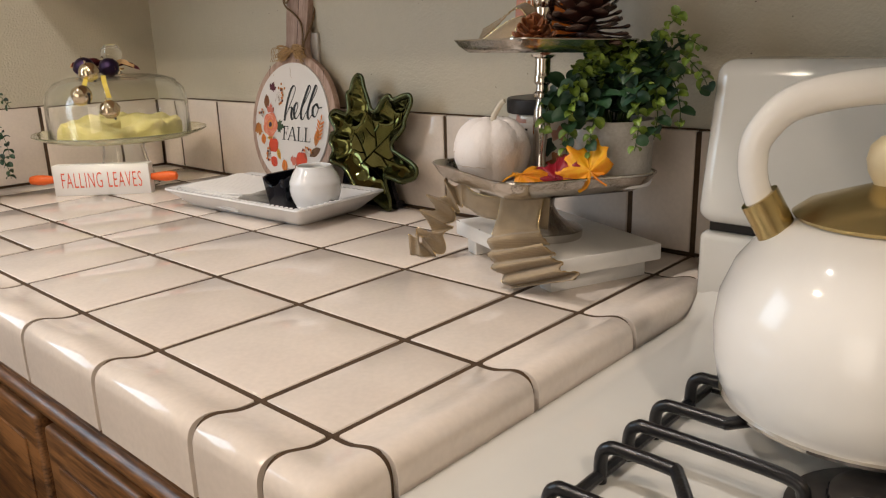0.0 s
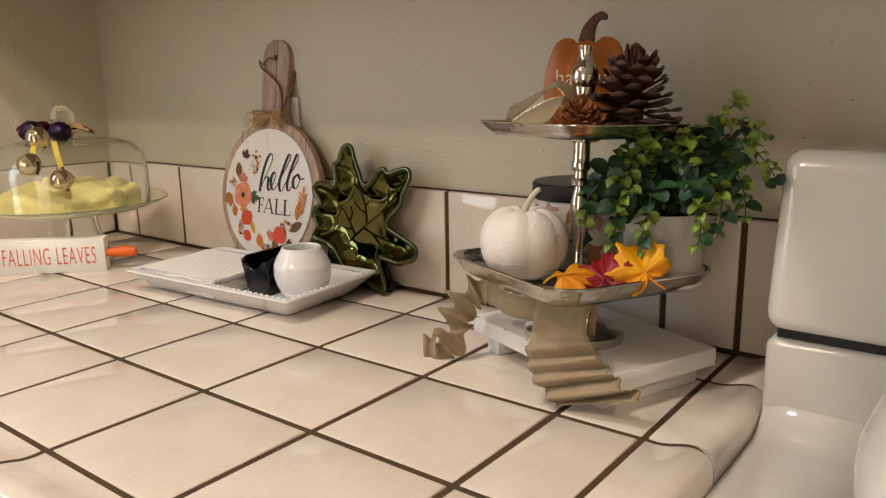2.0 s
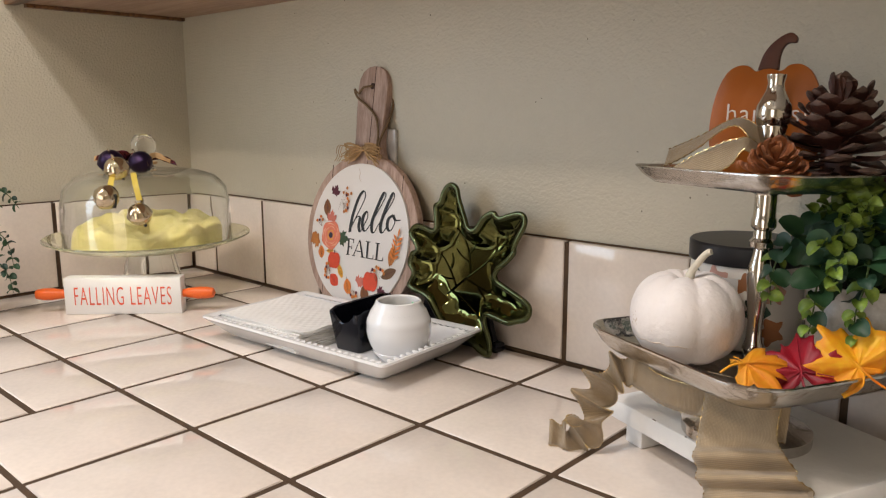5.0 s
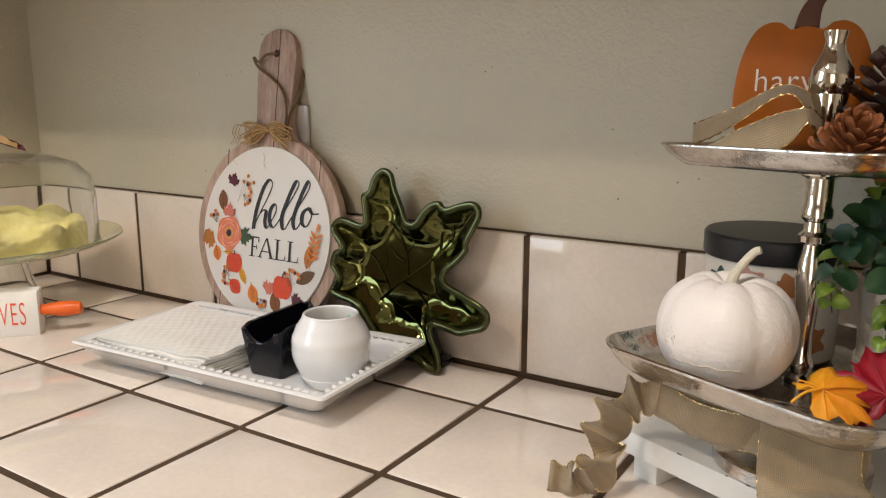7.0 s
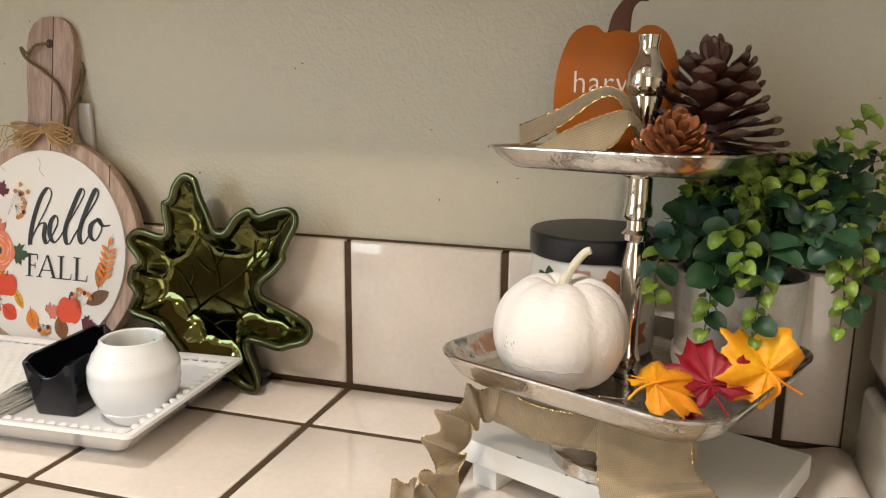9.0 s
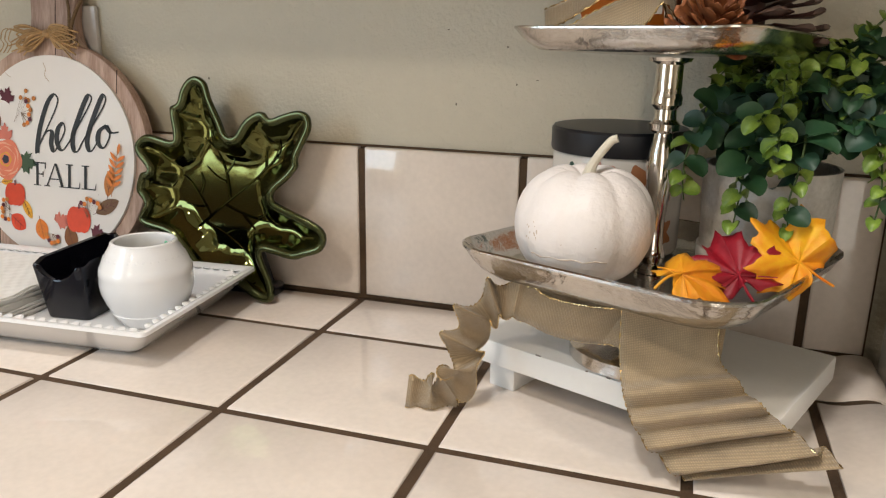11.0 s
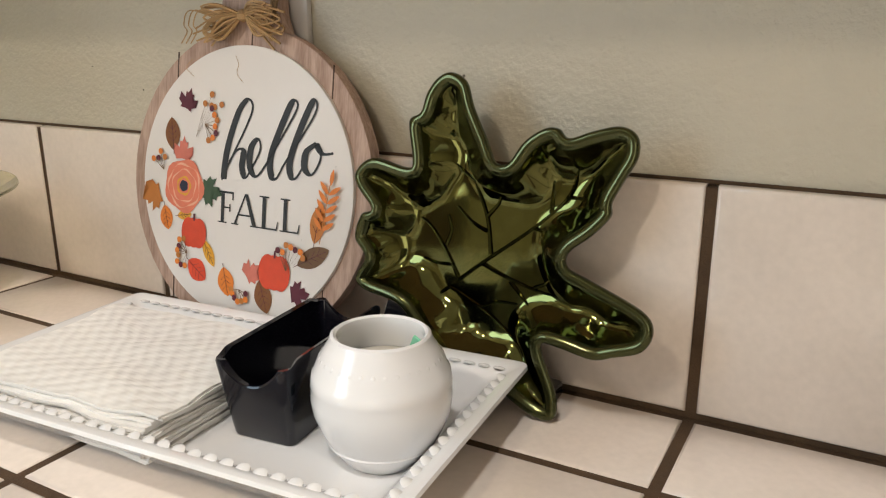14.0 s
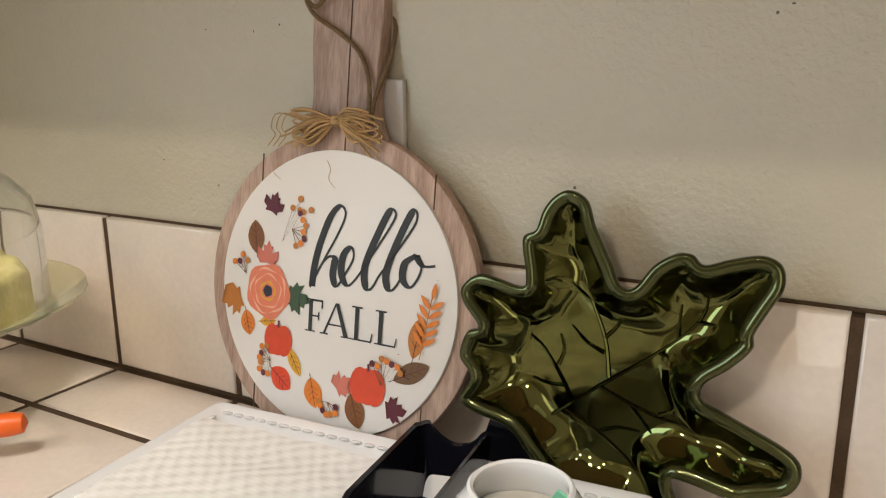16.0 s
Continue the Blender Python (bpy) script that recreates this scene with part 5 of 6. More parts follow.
dish = part("dish", leaf_dish(), M_GREENG, lp, smooth=60)
if sum(f.normal.y for f in dish.data.polygons) > 0:
    dish.data.flip_normals()
dish.data.materials.append(M_GREENR)
nseg = len(rim_pts)
for f in dish.data.polygons:
    if f.index < nseg * 5:
        f.material_index = 1
mod = dish.modifiers.new("thickness", "SOLIDIFY")
mod.thickness, mod.offset = 0.003, -1.0
VEINS = [((-0.0389, -0.0335), (-0.0087, -0.008), (0.0247, 0.0185), (0.0463, 0.0402), (0.0525, 0.0582)), ((0.0363, 0.0298), (0.0366, 0.0417), (0.0372, 0.0501)), ((0.0462, 0.0407), (0.0594, 0.0411)),
         ((0.0261, 0.0192), (0.039, 0.0156), (0.0436, 0.0109)), ((-0.0031, -0.0015), (-0.0071, 0.0217), (-0.0168, 0.0442), (-0.0235, 0.0628)), ((-0.0073, 0.0133), (-0.0185, 0.0183), (-0.0293, 0.0275)),
         ((-0.0072, 0.0231), (0.0002, 0.0323), (0.0017, 0.0392)), ((-0.0174, 0.0447), (-0.0256, 0.0502), (-0.0313, 0.0553)), ((-0.0258, -0.0203), (-0.0361, -0.0036), (-0.0476, 0.0108), (-0.0564, 0.017)),
         ((-0.0364, 0.0007), (-0.0332, 0.0113), (-0.0362, 0.0209)), ((-0.0296, -0.0119), (-0.042, -0.0127), (-0.0529, -0.0105)), ((-0.0087, -0.0086), (0.0117, -0.016), (0.0354, -0.0215), (0.0582, -0.022)),
         ((0.0289, -0.0191), (0.0363, -0.0151), (0.0395, -0.0099)), ((0.0118, -0.0174), (0.0215, -0.0269), (0.0326, -0.0373)), ((-0.0311, -0.0277), (-0.0096, -0.0369), (0.0083, -0.0479), (0.0228, -0.0592)),
         ((-0.0064, -0.0369), (0.004, -0.0324), (0.0184, -0.0317))]
for v in VEINS:
    part("vein", tube([(x, 0.0172 - 0.0050 * max(0, math.hypot(x, z) / 0.055 - 0.92), z) for x, z in spline(v, 6)], 0.0013, 6, taper=lambda t: 1.15 - 0.65 * t), M_VEIN, lp, "engraved leaf vein")

# plate stand behind the leaf plate
easel = thing("plate_stand", pose(-0.535, 0.535, ZC), "low black plate stand behind the leaf plate", "plate stand")
part("base", box(-0.083, 0.060, -0.008, 0.012, 0.0, 0.012, 0.003), M_BLACKG, easel)
part("upright", plate([(-0.083, 0.012), (0.05, 0.012), (0.035, 0.060), (-0.03, 0.070), (-0.070, 0.052)], 0.008, 0.001), M_BLACKG, easel)

# ---- board sign ----
TILT_B = math.degrees(math.atan(0.152))
sign = thing("hanging_board_sign", pose(-0.7290, 0.5270, 1.032, -TILT_B, 0, 0), "round paddle-shaped plank board sign reading hello FALL", "sign")
RB = 0.1185
outline = []
for k in range(61):
    a = radians(90 + 17 + (360 - 34) * k / 60)
    outline.append((RB * math.cos(a), RB * math.sin(a)))
outline += [(0.0315, 0.120), (0.0285, 0.128), (0.0270, 0.140), (0.0285, 0.170), (0.0302, 0.195), (0.0305, 0.214), (0.0285, 0.226), (0.022, 0.236), (0.012, 0.2415), (0.0, 0.243),
            (-0.012, 0.2415), (-0.022, 0.236), (-0.0285, 0.226), (-0.0305, 0.214), (-0.0302, 0.195), (-0.0285, 0.170), (-0.0270, 0.140), (-0.0285, 0.128), (-0.0315, 0.120)]
part("plank", plate(outline, 0.011, 0.0012), M_BOARD, sign)
for x, z0, z1 in ((0.004, 0.104, 0.242), (-0.071, 0.075, 0.0985), (0.0795, 0.068, 0.0915), (-0.071, -0.0985, -0.075), (0.0795, -0.0915, -0.068)):
    part("plank_joint", box(x - 0.0005, x + 0.0005, -0.0003, 0.0003, z0, z1), M_JOINT, sign, "dark joint between planks")
RP = 0.1040
part("print_panel", plate([(RP * math.cos(2 * math.pi * k / 72), RP * math.sin(2 * math.pi * k / 72)) for k in range(72)], 0.0035, 0.0005), M_PANEL, sign, "white round printed panel", m=pose(0, -0.0032, 0))
part("hole", lathe([(0.0, 0.0), (0.0045, 0.0), (0.0045, 0.0008), (0.0, 0.0008)], 20), M_JOINT, sign, "dark hanging hole", m=pose(0.0, -0.0002, 0.2145, 90, 0, 0))
part("twine", tube(spline([(0.0, -0.001, 0.2145), (-0.012, -0.006, 0.212), (-0.024, -0.005, 0.204), (-0.034, -0.004, 0.210), (-0.024, -0.006, 0.198), (-0.004, -0.004, 0.186), (0.014, -0.003, 0.172), (0.024, -0.004, 0.152), (0.027, -0.006, 0.128)], 6), 0.0016, 8), M_TWINE, sign, "knotted jute hanging cord")
part("twine", tube(spline([(0.0, 0.012, 0.2145), (0.030, 0.013, 0.200), (0.0325, 0.008, 0.17), (0.029, -0.003, 0.14), (0.030, -0.008, 0.118)], 6), 0.0017, 8), M_TWINE, sign)
rng = random.Random(8)
knot = part("raffia_bow", lathe([(0.0, -0.005), (0.004, -0.003), (0.005, 0.0), (0.004, 0.003), (0.0, 0.005)], 12), M_RAFFIA, sign, "tied raffia bow", m=pose(0.0, -0.006, 0.1245))
for k in range(44):
    s = -1 if k % 2 else 1
    r = rng.uniform(0.022, 0.040)
    dz, dy = rng.uniform(-0.014, 0.008), rng.uniform(-0.007, 0.002)
    if k < 26:
        pts = [(0, 0, 0), (s * r * 0.5, dy - 0.003, 0.5 * dz + 0.004), (s * r, dy, dz), (s * r * 0.6, dy - 0.001, dz - 0.004), (s * 0.002, 0, -0.001)]
    else:
        pts = [(0, 0, 0), (s * r * 0.5, dy, dz * 0.7), (s * r * rng.uniform(1.0, 1.35), dy, dz - 0.006 + rng.uniform(-0.006, 0.004))]
    part("raffia_strand", tube(spline(pts, 5), 0.0009, 4), M_RAFFIA, knot)
for k in range(3):
    x = -0.040 - 0.005 * k
    part("raffia_strand", tube(spline([(-0.02, 0, -0.004), (x, -0.003, 0.004), (x - 0.008, -0.002, -0.006), (x - 0.002, -0.004, -0.012), (x - 0.012, 0, -0.020)], 5), 0.0005, 4), M_RAFFIA, knot)


def brush(name, pts, parent, mat, thin, thick, y, steps=7):
    """A pen stroke in the board's plane, thin going up and thick coming down."""
    c = [Vector((p[0], 0, p[1])) * 0.001 for p in spline(pts, steps)]
    rows = []
    for i, q in enumerate(c):
        t = (c[min(i + 1, len(c) - 1)] - c[max(i - 1, 0)]).normalized()
        down = max(0.0, -t.z)
        w = thin + (thick - thin) * down ** 1.2
        nrm = Vector((-t.z, 0, t.x)) * w
        rows.append([q - nrm + Vector((0, y, 0)), q + nrm + Vector((0, y, 0))])
    return part(name, sheet(rows), mat, parent)


hello = part("script_lettering", lathe([(0.0, 0.0), (0.0004, 0.0), (0.0, 0.0003)], 6), M_INKB, sign, "black handwritten word hello", m=pose(0.088, -0.0036, 0.0215))
hello_at = pose(-0.088, 0.0, -0.0215)
for k, pts in enumerate((
        [(-21, -8), (-9, 15), (4, 39), (9, 53), (4, 59), (-5, 49), (-14, 25), (-18, 6), (-19, -7)], [(-19, -7), (-13, 8), (-5, 18), (1, 17), (0, 4), (4, -4), (10, 4)],
        [(10, 4), (18, 19), (16, 28), (9, 21), (8, 6), (15, -2), (25, 9)], [(25, 9), (46, 42), (53, 56), (48, 59), (38, 39), (29, 15), (30, 0), (35, -2), (41, 8)],
        [(41, 8), (65, 43), (71, 56), (67, 60), (56, 37), (48, 14), (49, 2), (54, 0), (62, 12)], [(72, 28), (63, 21), (62, 9), (69, 4), (76, 15), (76, 24), (72, 28), (78, 21), (88, 22)])):
    ob = brush("stroke", [(x * 0.955 + 1.5, z * 0.92 + 10.5) for x, z in pts], hello, M_INKB, 0.0009, 0.0030, -0.00004 * k)
    ob.matrix_basis = hello_at


def flat(name, outline, mat, x, z, y=-0.0036, parent=None, label=""):
    bm = bmesh.new()
    bm.faces.new([bm.verts.new((x + u, 0, z + v)) for u, v in outline])
    bmesh.ops.triangulate(bm, faces=bm.faces)
    return part(name, bm, mat, parent or sign, label, m=pose(0, y, 0), smooth=0)


# serif capitals
def bar(x0, x1, z0, z1):
    return [(x0, z0), (x1, z0), (x1, z1), (x0, z1)]


CAPH = 0.0238
fall = part("capital_lettering", lathe([(0.0, 0.0), (0.0004, 0.0), (0.0, 0.0003)], 6), M_INKB, sign, "black serif capitals FALL", m=pose(0.061, -0.0036, -0.0335))
strokes = []
for x, ch in ((-0.0215, "F"), (-0.004, "A"), (0.0215, "L"), (0.0425, "L")):
    if ch == "A":
        strokes += [[(x - 0.001, 0), (x + 0.001, 0), (x + 0.0115, CAPH), (x + 0.0100, CAPH)], [(x + 0.0185, 0), (x + 0.0225, 0), (x + 0.0130, CAPH), (x + 0.0098, CAPH)], bar(x + 0.0040, x + 0.0165, 0.0070, 0.0082), bar(x - 0.0035, x + 0.0042, -0.0003, 0.0007), bar(x + 0.0160, x + 0.0250, -0.0003, 0.0007)]
    else:
        strokes += [bar(x + 0.0025, x + 0.0060, 0, CAPH), bar(x - 0.0005, x + 0.0090, -0.0003, 0.0007), bar(x - 0.0005, x + 0.0090, CAPH - 0.0008, CAPH + 0.0003)]
        if ch == "F":
            strokes += [bar(x + 0.004, x + 0.0155, CAPH - 0.0012, CAPH + 0.0003), bar(x + 0.0143, x + 0.0157, CAPH - 0.0060, CAPH), bar(x + 0.005, x + 0.0120, 0.0112, 0.0124), bar(x + 0.0115, x + 0.0126, 0.0088, 0.0148)]
        else:
            strokes += [bar(x + 0.004, x + 0.0175, -0.0003, 0.0009), [(x + 0.0165, 0), (x + 0.0178, 0), (x + 0.0187, 0.0065), (x + 0.0179, 0.0065)]]
for k, o in enumerate(strokes):
    ob = flat("stroke", o, M_INKB, 0, 0, 0, fall)
    ob.matrix_basis = pose(-0.061, -0.00003 * k, 0.0335) @ pose(0, 0, -0.0292) @ Matrix.Diagonal((0.965, 1, 1, 1))


# autumn wreath print
def oval_leaf(n=14, l=1.0, w=0.42, turn=0.0):
    out = []
    for k in range(2 * n):
        t = k / n
        s = t if t <= 1 else 2 - t
        half = w * math.sin(math.pi * s) ** 0.75 * (1 if t <= 1 else -1)
        x, y = l * (s - 0.5) * 2, half
        out.append((x * math.cos(turn) - y * math.sin(turn), x * math.sin(turn) + y * math.cos(turn)))
    return out


def scaled(o, s):
    return [(x * s, y * s) for x, y in o]


MM = 0.001


def maple_outline(size, turn):
    half = [(90, 1.0), (78, 0.70), (66, 0.78), (54, 0.46), (38, 0.88), (24, 0.60), (8, 0.70), (-10, 0.40), (-30, 0.52), (-70, 0.20)]
    pol = half + [(180 - a, r) for a, r in reversed(half[1:])]
    return [(size * r * math.cos(radians(a) + turn), size * r * math.sin(radians(a) + turn)) for a, r in pol]


LAYER = [0]


def depth():
    LAYER[0] += 1
    return -0.0036 - 0.00002 * LAYER[0]


for col, x, z, size, turn, w in (("brown", -72, 35, 13, 97, 0.62), ("orange", -77, -32, 10, -75, 0.7), ("yellow", -57, -28, 8, 10, 0.5), ("yellow", -30, -55, 12, -58, 0.42), ("red", -42, -70, 11.5, -35, 0.78),
                                 ("orange", -11, -75, 11.5, -75, 0.72), ("brown", 27, -81, 13, -70, 0.66), ("taupe", 72, -45, 16, 28, 0.45), ("ochre", 75, -20, 15, 80, 0.46)):
    lf_ = flat("printed_leaf", scaled(oval_leaf(w=w, turn=radians(turn)), size * MM), M_PRINT[col], x * MM, z * MM, depth())
    ca, sa = math.cos(radians(turn)), math.sin(radians(turn))
    part("printed_vein", tube([((x - 1.25 * size * ca) * MM, 0, (z - 1.25 * size * sa) * MM), ((x + 0.8 * size * ca) * MM, 0, (z + 0.8 * size * sa) * MM)], 0.00024, 4), M_PRINT["maroon"], lf_)
    for k in (-0.45, -0.1, 0.25):
        for side in (-1, 1):
            ex, ez = k + 0.30, side * w * 0.55
            part("printed_vein", tube([((x + size * k * ca) * MM, 0, (z + size * k * sa) * MM), ((x + size * (ex * ca - ez * sa)) * MM, 0, (z + size * (ex * sa + ez * ca)) * MM)], 0.00018, 4), M_PRINT["maroon"], lf_)
for col, x, z, size, turn in (("maroon", -57, 58, 14, 70), ("pink", -60, 19, 15, 85), ("ochre", -88, -14, 18, 200), ("green", -34, -6, 17, -10), ("pink", 12, -66, 14, 40), ("maroon", 57, -74, 14, 10)):
    flat("printed_leaf", maple_outline(size * MM, radians(turn - 90)), M_PRINT[col], x * MM, z * MM, depth())
circle = [(math.cos(2 * math.pi * k / 28), math.sin(2 * math.pi * k / 28)) for k in range(28)]
for r, col in ((21, "coral"), (17.5, "blush"), (16.5, "coral"), (13, "blush"), (12.2, "coral"), (7.6, "yellow"), (6, "coral"), (4.4, "navy")):
    wob = [(x * (1 + 0.06 * math.sin(5 * math.atan2(y, x) + r)), y * (1 + 0.06 * math.sin(5 * math.atan2(y, x) + r))) for x, y in circle]
    flat("printed_petal_ring", scaled(wob, r * MM), M_PRINT[col], -58 * MM, -5 * MM, depth())
for x, z, r in ((-46, -41, 12.5), (37, -61, 14)):
    for dx, q in ((-0.45, 0.62), (0.45, 0.62), (0, 0.72)):
        flat("printed_pumpkin", [(u * r * MM * q, v * r * MM * 0.95) for u, v in circle], M_PRINT["red"], (x + dx * r) * MM, z * MM, depth())
    flat("printed_stalk", bar(-0.0008, 0.0010, 0.010, 0.0155), M_PRINT["maroon"], x * MM, (z + r - 13) * MM, depth())
rngp = random.Random(77)
# umbels: foot, direction, spread, number and length of the twigs
for x, z, way, spread, n_, sp in ((-46, 34, 58, 26, 5, 36), (-37, 44, -5, 130, 7, 14), (-80, 6, 115, 60, 4, 14), (-52, -58, 185, 150, 8, 13), (4, -79, 265, 160, 7, 10), (49, -58, 78, 80, 7, 19)):
    for k in range(n_):
        a = radians(way + spread * (k / (n_ - 1) - 0.5))
        q = sp * rngp.uniform(0.72, 1.08)
        ex, ez = x + q * math.cos(a), z + q * math.sin(a)
        flat("printed_twig", [(x * MM, z * MM), (ex * MM, ez * MM), ((ex + 0.45) * MM, (ez + 0.45) * MM), ((x + 0.45) * MM, (z + 0.45) * MM)], M_PRINT["taupe"], 0, 0, depth())
        flat("printed_berry", scaled(circle, 2.4 * MM), M_PRINT[("ochre", "orange", "maroon", "orange")[k % 4] if z < 33 or x > -40 else "ochre"], ex * MM, ez * MM, depth())
for k in range(11):
    s = (k // 2) / 5
    bx_, bz_ = 80 + 6 * s, -24 + 32 * s
    turn = 78 + (52 if k % 2 else -46) if k < 10 else 80
    flat("printed_leaflet", scaled(oval_leaf(w=0.30, turn=radians(turn)), 6.0 * MM), M_PRINT["orange"], (bx_ + 6 * math.cos(radians(turn))) * MM, (bz_ + 6 * math.sin(radians(turn))) * MM, depth())
flat("printed_twig", [(0.0785, -0.034), (0.0792, -0.034), (0.0865, 0.012), (0.0858, 0.012)], M_PRINT["ochre"], 0, 0, depth())
part("raffia_fibre", tube(spline([(-0.008, -0.004, 0.096), (-0.004, -0.005, 0.090), (-0.006, -0.004, 0.083), (0.0, -0.004, 0.077)], 5), 0.0002, 4), M_RAFFIA, sign)
part("raffia_fibre", tube(spline([(-0.052, -0.004, 0.093), (-0.056, -0.006, 0.086), (-0.050, -0.004, 0.080)], 5), 0.0002, 4), M_RAFFIA, sign)

# outlet plate behind the board
outlet = thing("wall_outlet", pose(-0.7235, YW, 1.126), "white wall outlet cover partly behind the board", "outlet")
part("cover", box(-0.036, 0.036, -0.0065, -0.0003, -0.058, 0.058, 0.002, 2), M_OUTLET, outlet)
part("socket", box(-0.016, 0.016, -0.0085, -0.006, 0.006, 0.036, 0.002), M_OUTLET, outlet)
part("socket", box(-0.016, 0.016, -0.0085, -0.006, -0.036, -0.006, 0.002), M_OUTLET, outlet)


# ---- cake stand ----
CK = (-1.062, 0.377)
cake_stand = thing("cake_stand", pose(CK[0], CK[1], ZC) @ Matrix.Diagonal((1.045, 1.045, 0.925, 1)), "clear glass pedestal cake stand with a tinted plate", "cake stand")
part("pedestal", lathe([(0.054, 0.0), (0.056, 0.003), (0.052, 0.010), (0.046, 0.028), (0.040, 0.055), (0.036, 0.080), (0.038, 0.0985), (0.0, 0.0985), (0.0, 0.0955), (0.034, 0.0955), (0.0325, 0.080), (0.0365, 0.055), (0.0435, 0.028), (0.049, 0.009), (0.054, 0.0)], 48, cap=False), M_GLASS, cake_stand, "hollow glass foot")
part("plate", lathe([(0.0, 0.099), (0.110, 0.099), (0.122, 0.101), (0.142, 0.110), (0.1485, 0.114), (0.148, 0.1165), (0.142, 0.1155), (0.120, 0.1065), (0.108, 0.104), (0.0, 0.104)], 64), M_GLASSY, cake_stand, "yellow-tinted glass plate")
dome = thing("glass_dome", pose(CK[0], CK[1], ZC + 0.0967) @ Matrix.Diagonal((1.12, 1.12, 1.09, 1)), "clear glass cake dome with a ball knob", "dome")
prof = [(0.1115, 0.0), (0.1130, 0.004), (0.1125, 0.055), (0.108, 0.078), (0.094, 0.094), (0.070, 0.102), (0.040, 0.105), (0.020, 0.106), (0.0, 0.1065)]
prof_in = [(0.0, 0.1040), (0.020, 0.1035), (0.040, 0.1025), (0.069, 0.0995), (0.092, 0.0920), (0.1058, 0.077), (0.1102, 0.055), (0.1108, 0.004), (0.1115, 0.0)]
part("bell", lathe(prof + prof_in, 72, cap=False), M_GLASS, dome, smooth=50)
part("knob", lathe([(0.0, 0.1068), (0.014, 0.107), (0.010, 0.112), (0.008, 0.117), (0.011, 0.121), (0.0152, 0.128), (0.0168, 0.137), (0.0152, 0.146), (0.010, 0.1525), (0.0, 0.155)], 36), M_GLASS, dome, "clear glass ball knob")


def cake_blob():
    """A frosted slab with soft swirled swags."""
    rows = []
    for i in range(23):
        f = i / 22
        row = []
        for j in range(72):
            a = 2 * math.pi * j / 72
            swag = 0.5 + 0.5 * math.sin(5 * a + 0.6)
            r = 0.096 * math.sin(math.pi / 2 * min(1, f * 1.35)) ** 0.55
            r *= 1 + 0.035 * math.sin(9 * a) + 0.04 * noise.noise((math.cos(a) * 3, math.sin(a) * 3, f * 4))
            z = (0.036 - 0.012 * max(0.0, math.cos(a - radians(-38))) ** 6) * (1 - max(0, (f - 0.45) / 0.55) ** 1.7) - 0.004
            z += 0.007 * swag * (1 - f) + 0.009 * noise.noise((r * 45 * math.cos(a), r * 45 * math.sin(a), 2.0)) + 0.003 * noise.noise((r * 130 * math.cos(a), r * 130 * math.sin(a), 5.0))
            row.append(Vector((r * math.cos(a), r * math.sin(a), max(z, 0.0006) if f < 1 else 0.0006)))
        rows.append(row)
    bm = sheet(rows, close_v=True)
    bmesh.ops.remove_doubles(bm, verts=bm.verts, dist=1e-6)
    return bm


cake = thing("frosted_cake", pose(CK[0], CK[1], ZC + 0.0967) @ Matrix.Diagonal((1.12, 1.12, 1.04, 1)), "pale yellow frosted cake under the glass dome", "cake")
part("frosting", cake_blob(), M_CAKE, cake, smooth=70)

for ob in (*cake_stand.children, *dome.children):
    ob.visible_shadow = False

# bells tied to the knob
bells = thing("bell_garland", pose(CK[0], CK[1], ZC + 0.0967) @ Matrix.Diagonal((1.115, 1.115, 1.09, 1)), "jingle bell cluster tied round the dome's knob", "garland")
VIEW = math.degrees(math.atan2(-0.55, 1.05))


def around(deg, r, z):
    a = radians(VIEW + deg)
    return Vector((r * math.cos(a), r * math.sin(a), z))


def bell(p, r, mat, turn):
    b = part("jingle_bell", lathe([(0.0, -r)] + [(r * math.cos(t), r * math.sin(t)) for t in [math.pi * (k / 16 - 0.5) for k in range(1, 8)]] + [(r * 1.06, -0.06 * r), (r * 1.06, 0.06 * r)]
                             + [(r * math.cos(t), r * math.sin(t)) for t in [math.pi * (k / 16 - 0.5) for k in range(9, 16)]] + [(0.0, r)], 28), mat, bells, m=pose(p.x, p.y, p.z, 20, turn, 0))
    part("slot", box(-r * 0.6, r * 0.6, -r * 0.10, r * 0.10, -r * 1.01, -r * 0.80), M_DARK, b)
    part("loop", tube(spline([(-0.002, 0, r), (-0.002, 0, r + 0.004), (0.002, 0, r + 0.004), (0.002, 0, r)], 4), 0.0007, 5), M_BELL, b)
    return b


bell(around(-48, 0.055, 0.118), 0.0165, M_BELLP, 30)
bell(around(-4, 0.052, 0.117), 0.0155, M_BELLP, -20)
bell(around(-22, 0.085, 0.1115), 0.0155, M_BELL, 10)
bell(around(-20, 0.1285, 0.078), 0.0155, M_BELL, -70)
bell(around(-3, 0.128, 0.055), 0.0150, M_BELL, 15)
for a, pts in ((0, ((-24, 0.090, 0.105), (-21, 0.110, 0.092), (-19, 0.1165, 0.084))), (1, ((-8, 0.088, 0.106), (-5, 0.1105, 0.092), (-3, 0.1155, 0.072)))):
    c = [around(*p) for p in pts]
    side = around(90, 0.0035, 0)
    rows = [[q - side, q, q + side] for q in [Vector(v) for v in spline(c, 6)]]
    part("yellow_tie", sheet(rows), M_YRIB, bells, "yellow ribbon tie")
rng = random.Random(31)
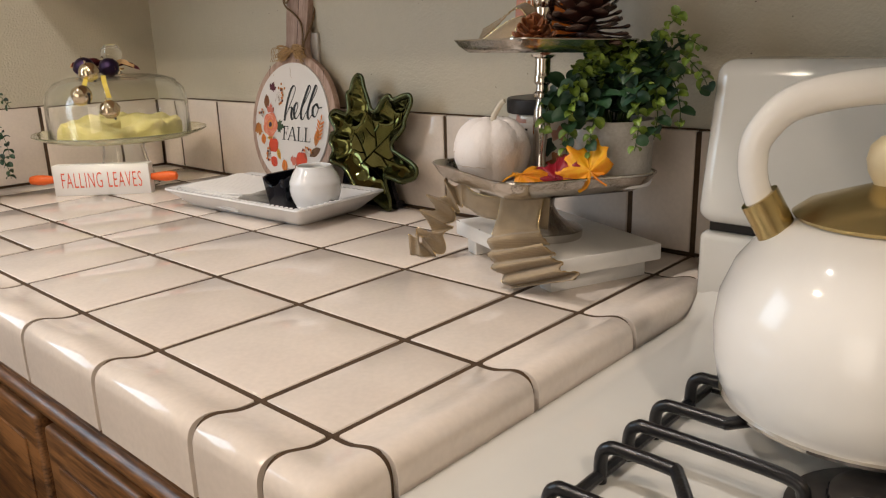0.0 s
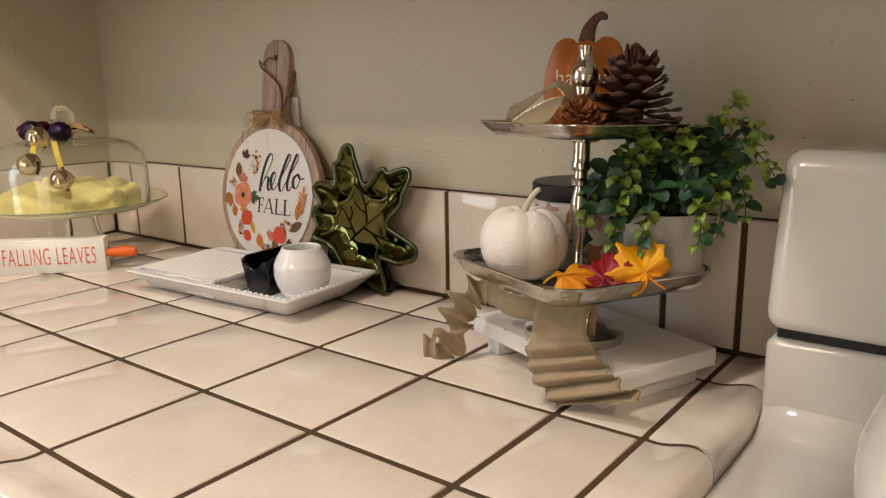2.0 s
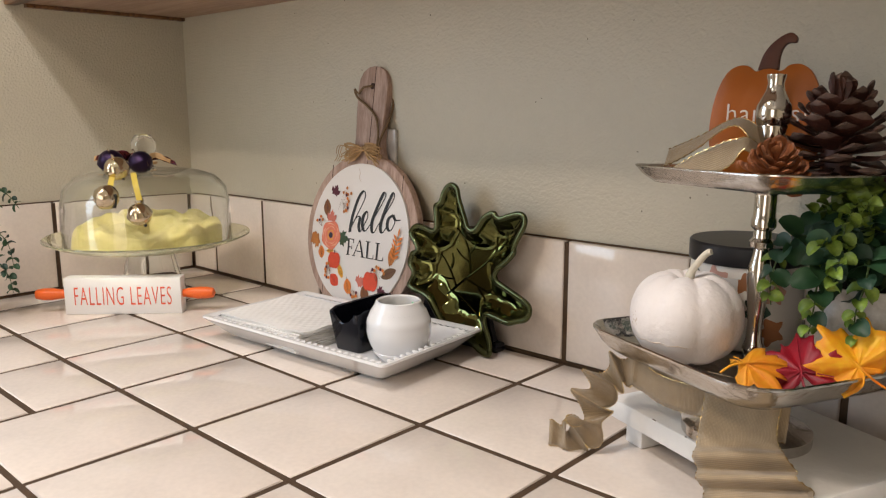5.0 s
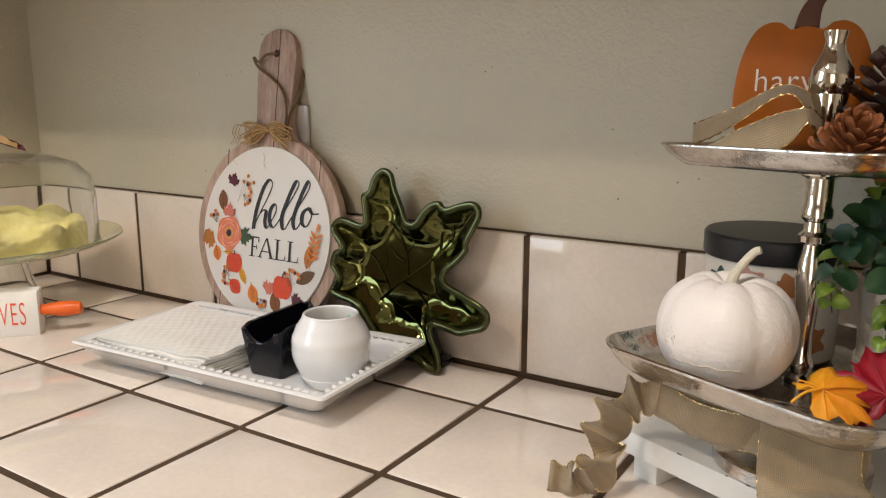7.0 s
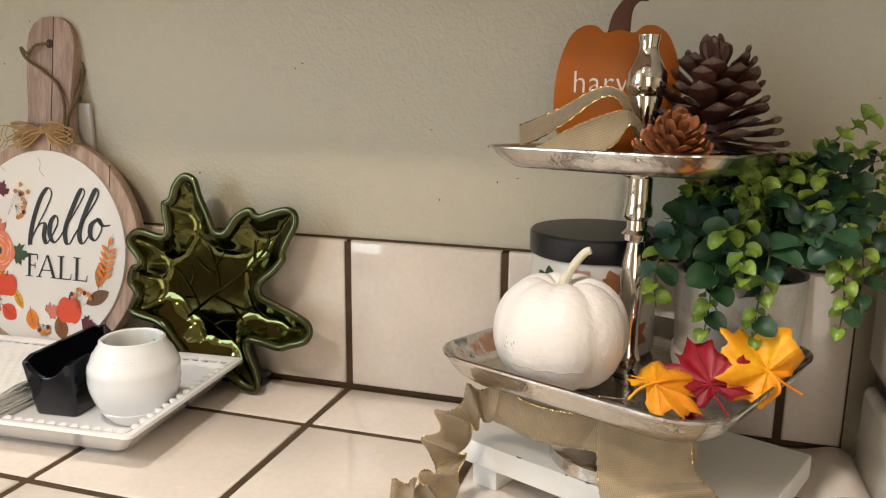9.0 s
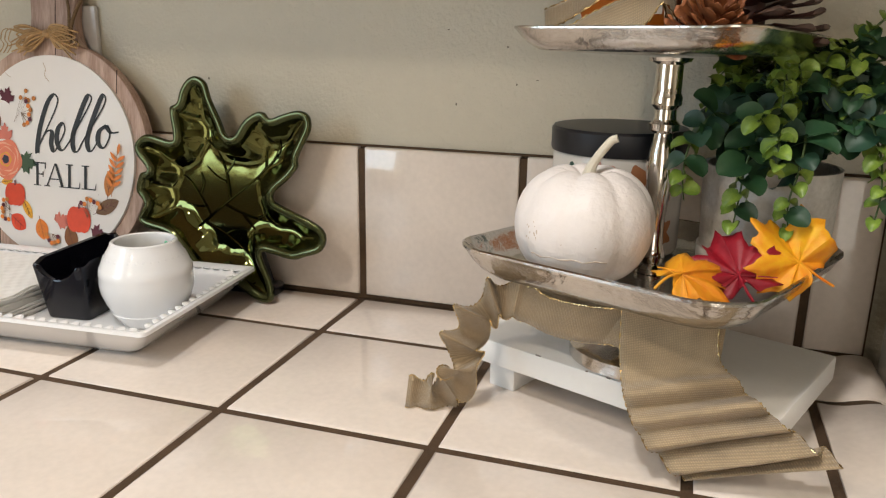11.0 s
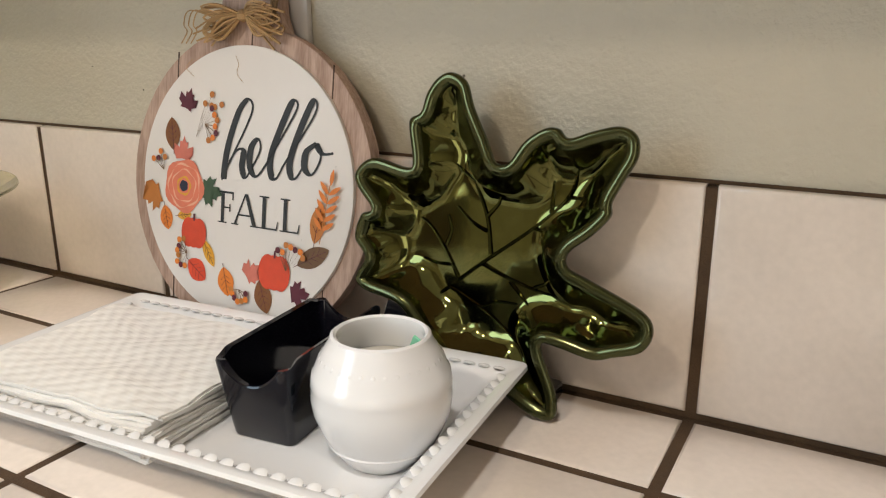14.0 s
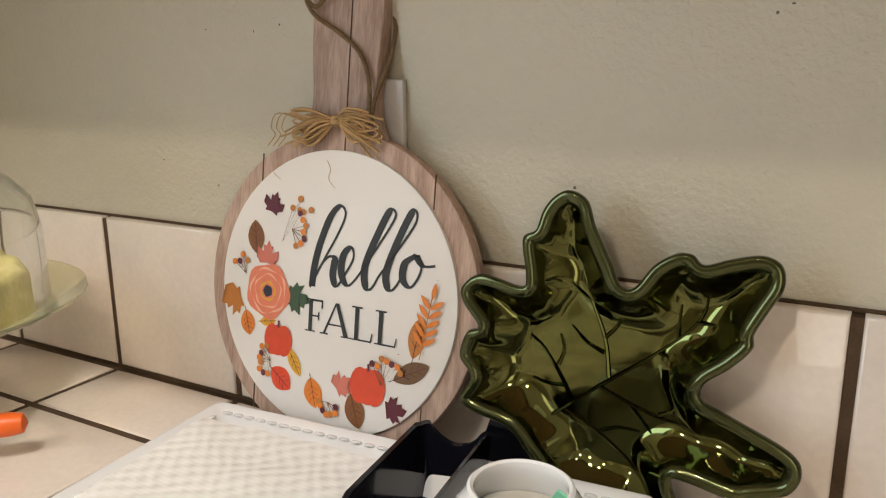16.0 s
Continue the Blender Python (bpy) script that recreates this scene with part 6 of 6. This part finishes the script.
for k in range(9):
    s = rng.uniform(-95, 40)
    a, b, c = around(s * 0.2, 0.020, 0.117), around(s * 0.7, 0.04, 0.126 + rng.uniform(-0.004, 0.006)), around(s, 0.065, 0.122 + rng.uniform(-0.008, 0.008))
    rows = []
    for i, q in enumerate(spline([a, b, c], 5)):
        w = Vector((0, 0, 1)) * 0.0035 + around(90, 0.002 * math.sin(i * 1.3 + k), 0)
        rows.append([Vector(q) - w, Vector(q) + w])
    part("foil_ribbon", sheet(rows), M_FOIL if k % 3 else M_RAFFIA, bells, "crinkled foil ribbon")
part("cord", tube([around(a, 0.0155, 0.113) for a in range(0, 361, 24)], 0.0018, 6), M_RAFFIA, bells)

# block sign with rolling pin handles
fl = thing("block_sign", pose(-1.008, 0.302, ZC, 0, 0, 44.9), "white wooden block sign reading FALLING LEAVES with orange handles", "sign")
part("block", box(-0.086, 0.086, 0.0, 0.024, 0.0, 0.0555, 0.0012, 2), M_SIGNW, fl)
lettering("FALLING LEAVES", 0.041, M_SIGNINK, "lettering", fl, pose(0.0, -0.0003, 0.0140), 0.42, depth=0.0003, spacing=1.16, bold=-0.0005)
for s in (-1, 1):
    part("handle", moved(lathe([(0.0, 0.0), (0.006, 0.0), (0.0068, 0.006), (0.0092, 0.022), (0.0090, 0.036), (0.0072, 0.045), (0.0, 0.0485)], 24), pose(s * 0.0862, 0.012, 0.029, 0, 90 * s, 0)), M_PEG, fl, "orange turned handle")

# second plant by the west wall
rng = random.Random(41)
stems = []
for k in range(16):
    a = rng.uniform(0, 2 * math.pi)
    r = rng.uniform(0.02, 0.06)
    t = rng.uniform(0.10, 0.17)
    stems.append([(0.01 * math.cos(a), 0.01 * math.sin(a), 0.062), (0.5 * r * math.cos(a), 0.5 * r * math.sin(a), 0.11), (r * math.cos(a), r * math.sin(a), t), (1.3 * r * math.cos(a), 1.3 * r * math.sin(a), t - 0.02)])
stems += [[(0, 0, 0.062), (0.01, 0.03, 0.13), (0.02, 0.06, 0.15), (0.02, 0.078, 0.140), (0.02, 0.09, 0.125)], [(0, 0, 0.062), (0.02, 0.03, 0.10), (0.03, 0.055, 0.10), (0.03, 0.068, 0.085), (0.03, 0.072, 0.06)], [(0, 0, 0.062), (0.02, 0.03, 0.08), (0.03, 0.05, 0.07), (0.03, 0.064, 0.05), (0.03, 0.068, 0.03)]]
potted_plant(pose(-1.13, 0.115, ZC + 0.0005) @ Matrix.Diagonal((1, 1, 1.28, 1)), stems, "small dark green faux plant on the counter by the wall", 17, young=0.0, size=0.66)

# ---- tiles ----
def tile(w, d_, t, name="tile", e=0.0022):
    """A tile lying flat, its top at z = 0 with softly rounded edges."""
    rows = []
    for inset, z in ((0.0, -t), (0.0, -0.0020), (0.0005, -0.0007), (e, 0.0)):
        a, b = w / 2 - inset, d_ / 2 - inset
        rows.append([Vector((x, y, z)) for x, y in ((a, b), (-a, b), (-a, -b), (a, -b))])
    bm = sheet(rows, close_v=True)
    bm.verts.ensure_lookup_table()
    bm.faces.new([bm.verts[12 + k] for k in range(4)])
    return finish(bm, name, M_TILE, 50)


TILES = {}


def lay(parent, w, d_, m, t=0.006):
    key = (round(w, 4), round(d_, 4), t)
    if key not in TILES:
        TILES[key] = tile(w, d_, t)
    return part("tile", TILES[key], M_TILE, parent, m=m)


rng = random.Random(2)
lines = X_LINES
for i in range(len(lines) - 1):
    xa, xb = lines[i + 1], lines[i]
    ys = Y_LINES if i < 5 else [-0.9, -0.9 + 0.036, -0.709 + 0.0, -0.554, -0.399, -0.244, -0.089, 0.066, P, 2 * P, 3 * P, YT]
    for j in range(len(ys) - 1):
        w, d_ = xb - xa - G, ys[j + 1] - ys[j] - G
        if w < 0.01 or d_ < 0.01:
            continue
        lay(counter, w, d_, pose((xa + xb) / 2, (ys[j] + ys[j + 1]) / 2, ZC, rng.uniform(-0.05, 0.05), rng.uniform(-0.05, 0.05), 0))
    # front edge pieces
    if i < 5:
        part("edge_tile", finish(edge_run(xb - xa - G), "edge_tile", M_TILE, 45), M_TILE, counter, m=pose(xa + G / 2, 0.0 - G / 2, ZC))
    # backsplash
    lay(counter, xb - xa - G, ZB - ZC - G, pose((xa + xb) / 2, YT, (ZB + ZC) / 2, 90, 0, 0), 0.008)
lay(counter, 0.052 - G, ZB - ZC - G, pose(0.026, YT, (ZB + ZC) / 2, 90, 0, 0), 0.008)
for j in range(4):
    ya, yb = Y_LINES[j], Y_LINES[j + 1]
    part("edge_tile", finish(edge_run(yb - ya - G), "edge_tile", M_TILE, 45), M_TILE, counter, m=pose(G / 2, ya + G / 2, ZC, 0, 0, 90))
part("edge_tile", finish(edge_corner(0.0, 0.003), "edge_tile", M_TILE, 45), M_TILE, counter, m=pose(0, 0, ZC))
ys = [0.556, 0.460, 0.305, 0.150, -0.005, -0.160, -0.315]
for j in range(len(ys) - 1):
    lay(counter, ys[j] - ys[j + 1] - G, ZB - ZC - G, pose(XT, (ys[j] + ys[j + 1]) / 2, (ZB + ZC) / 2, 90, 0, 90), 0.008)
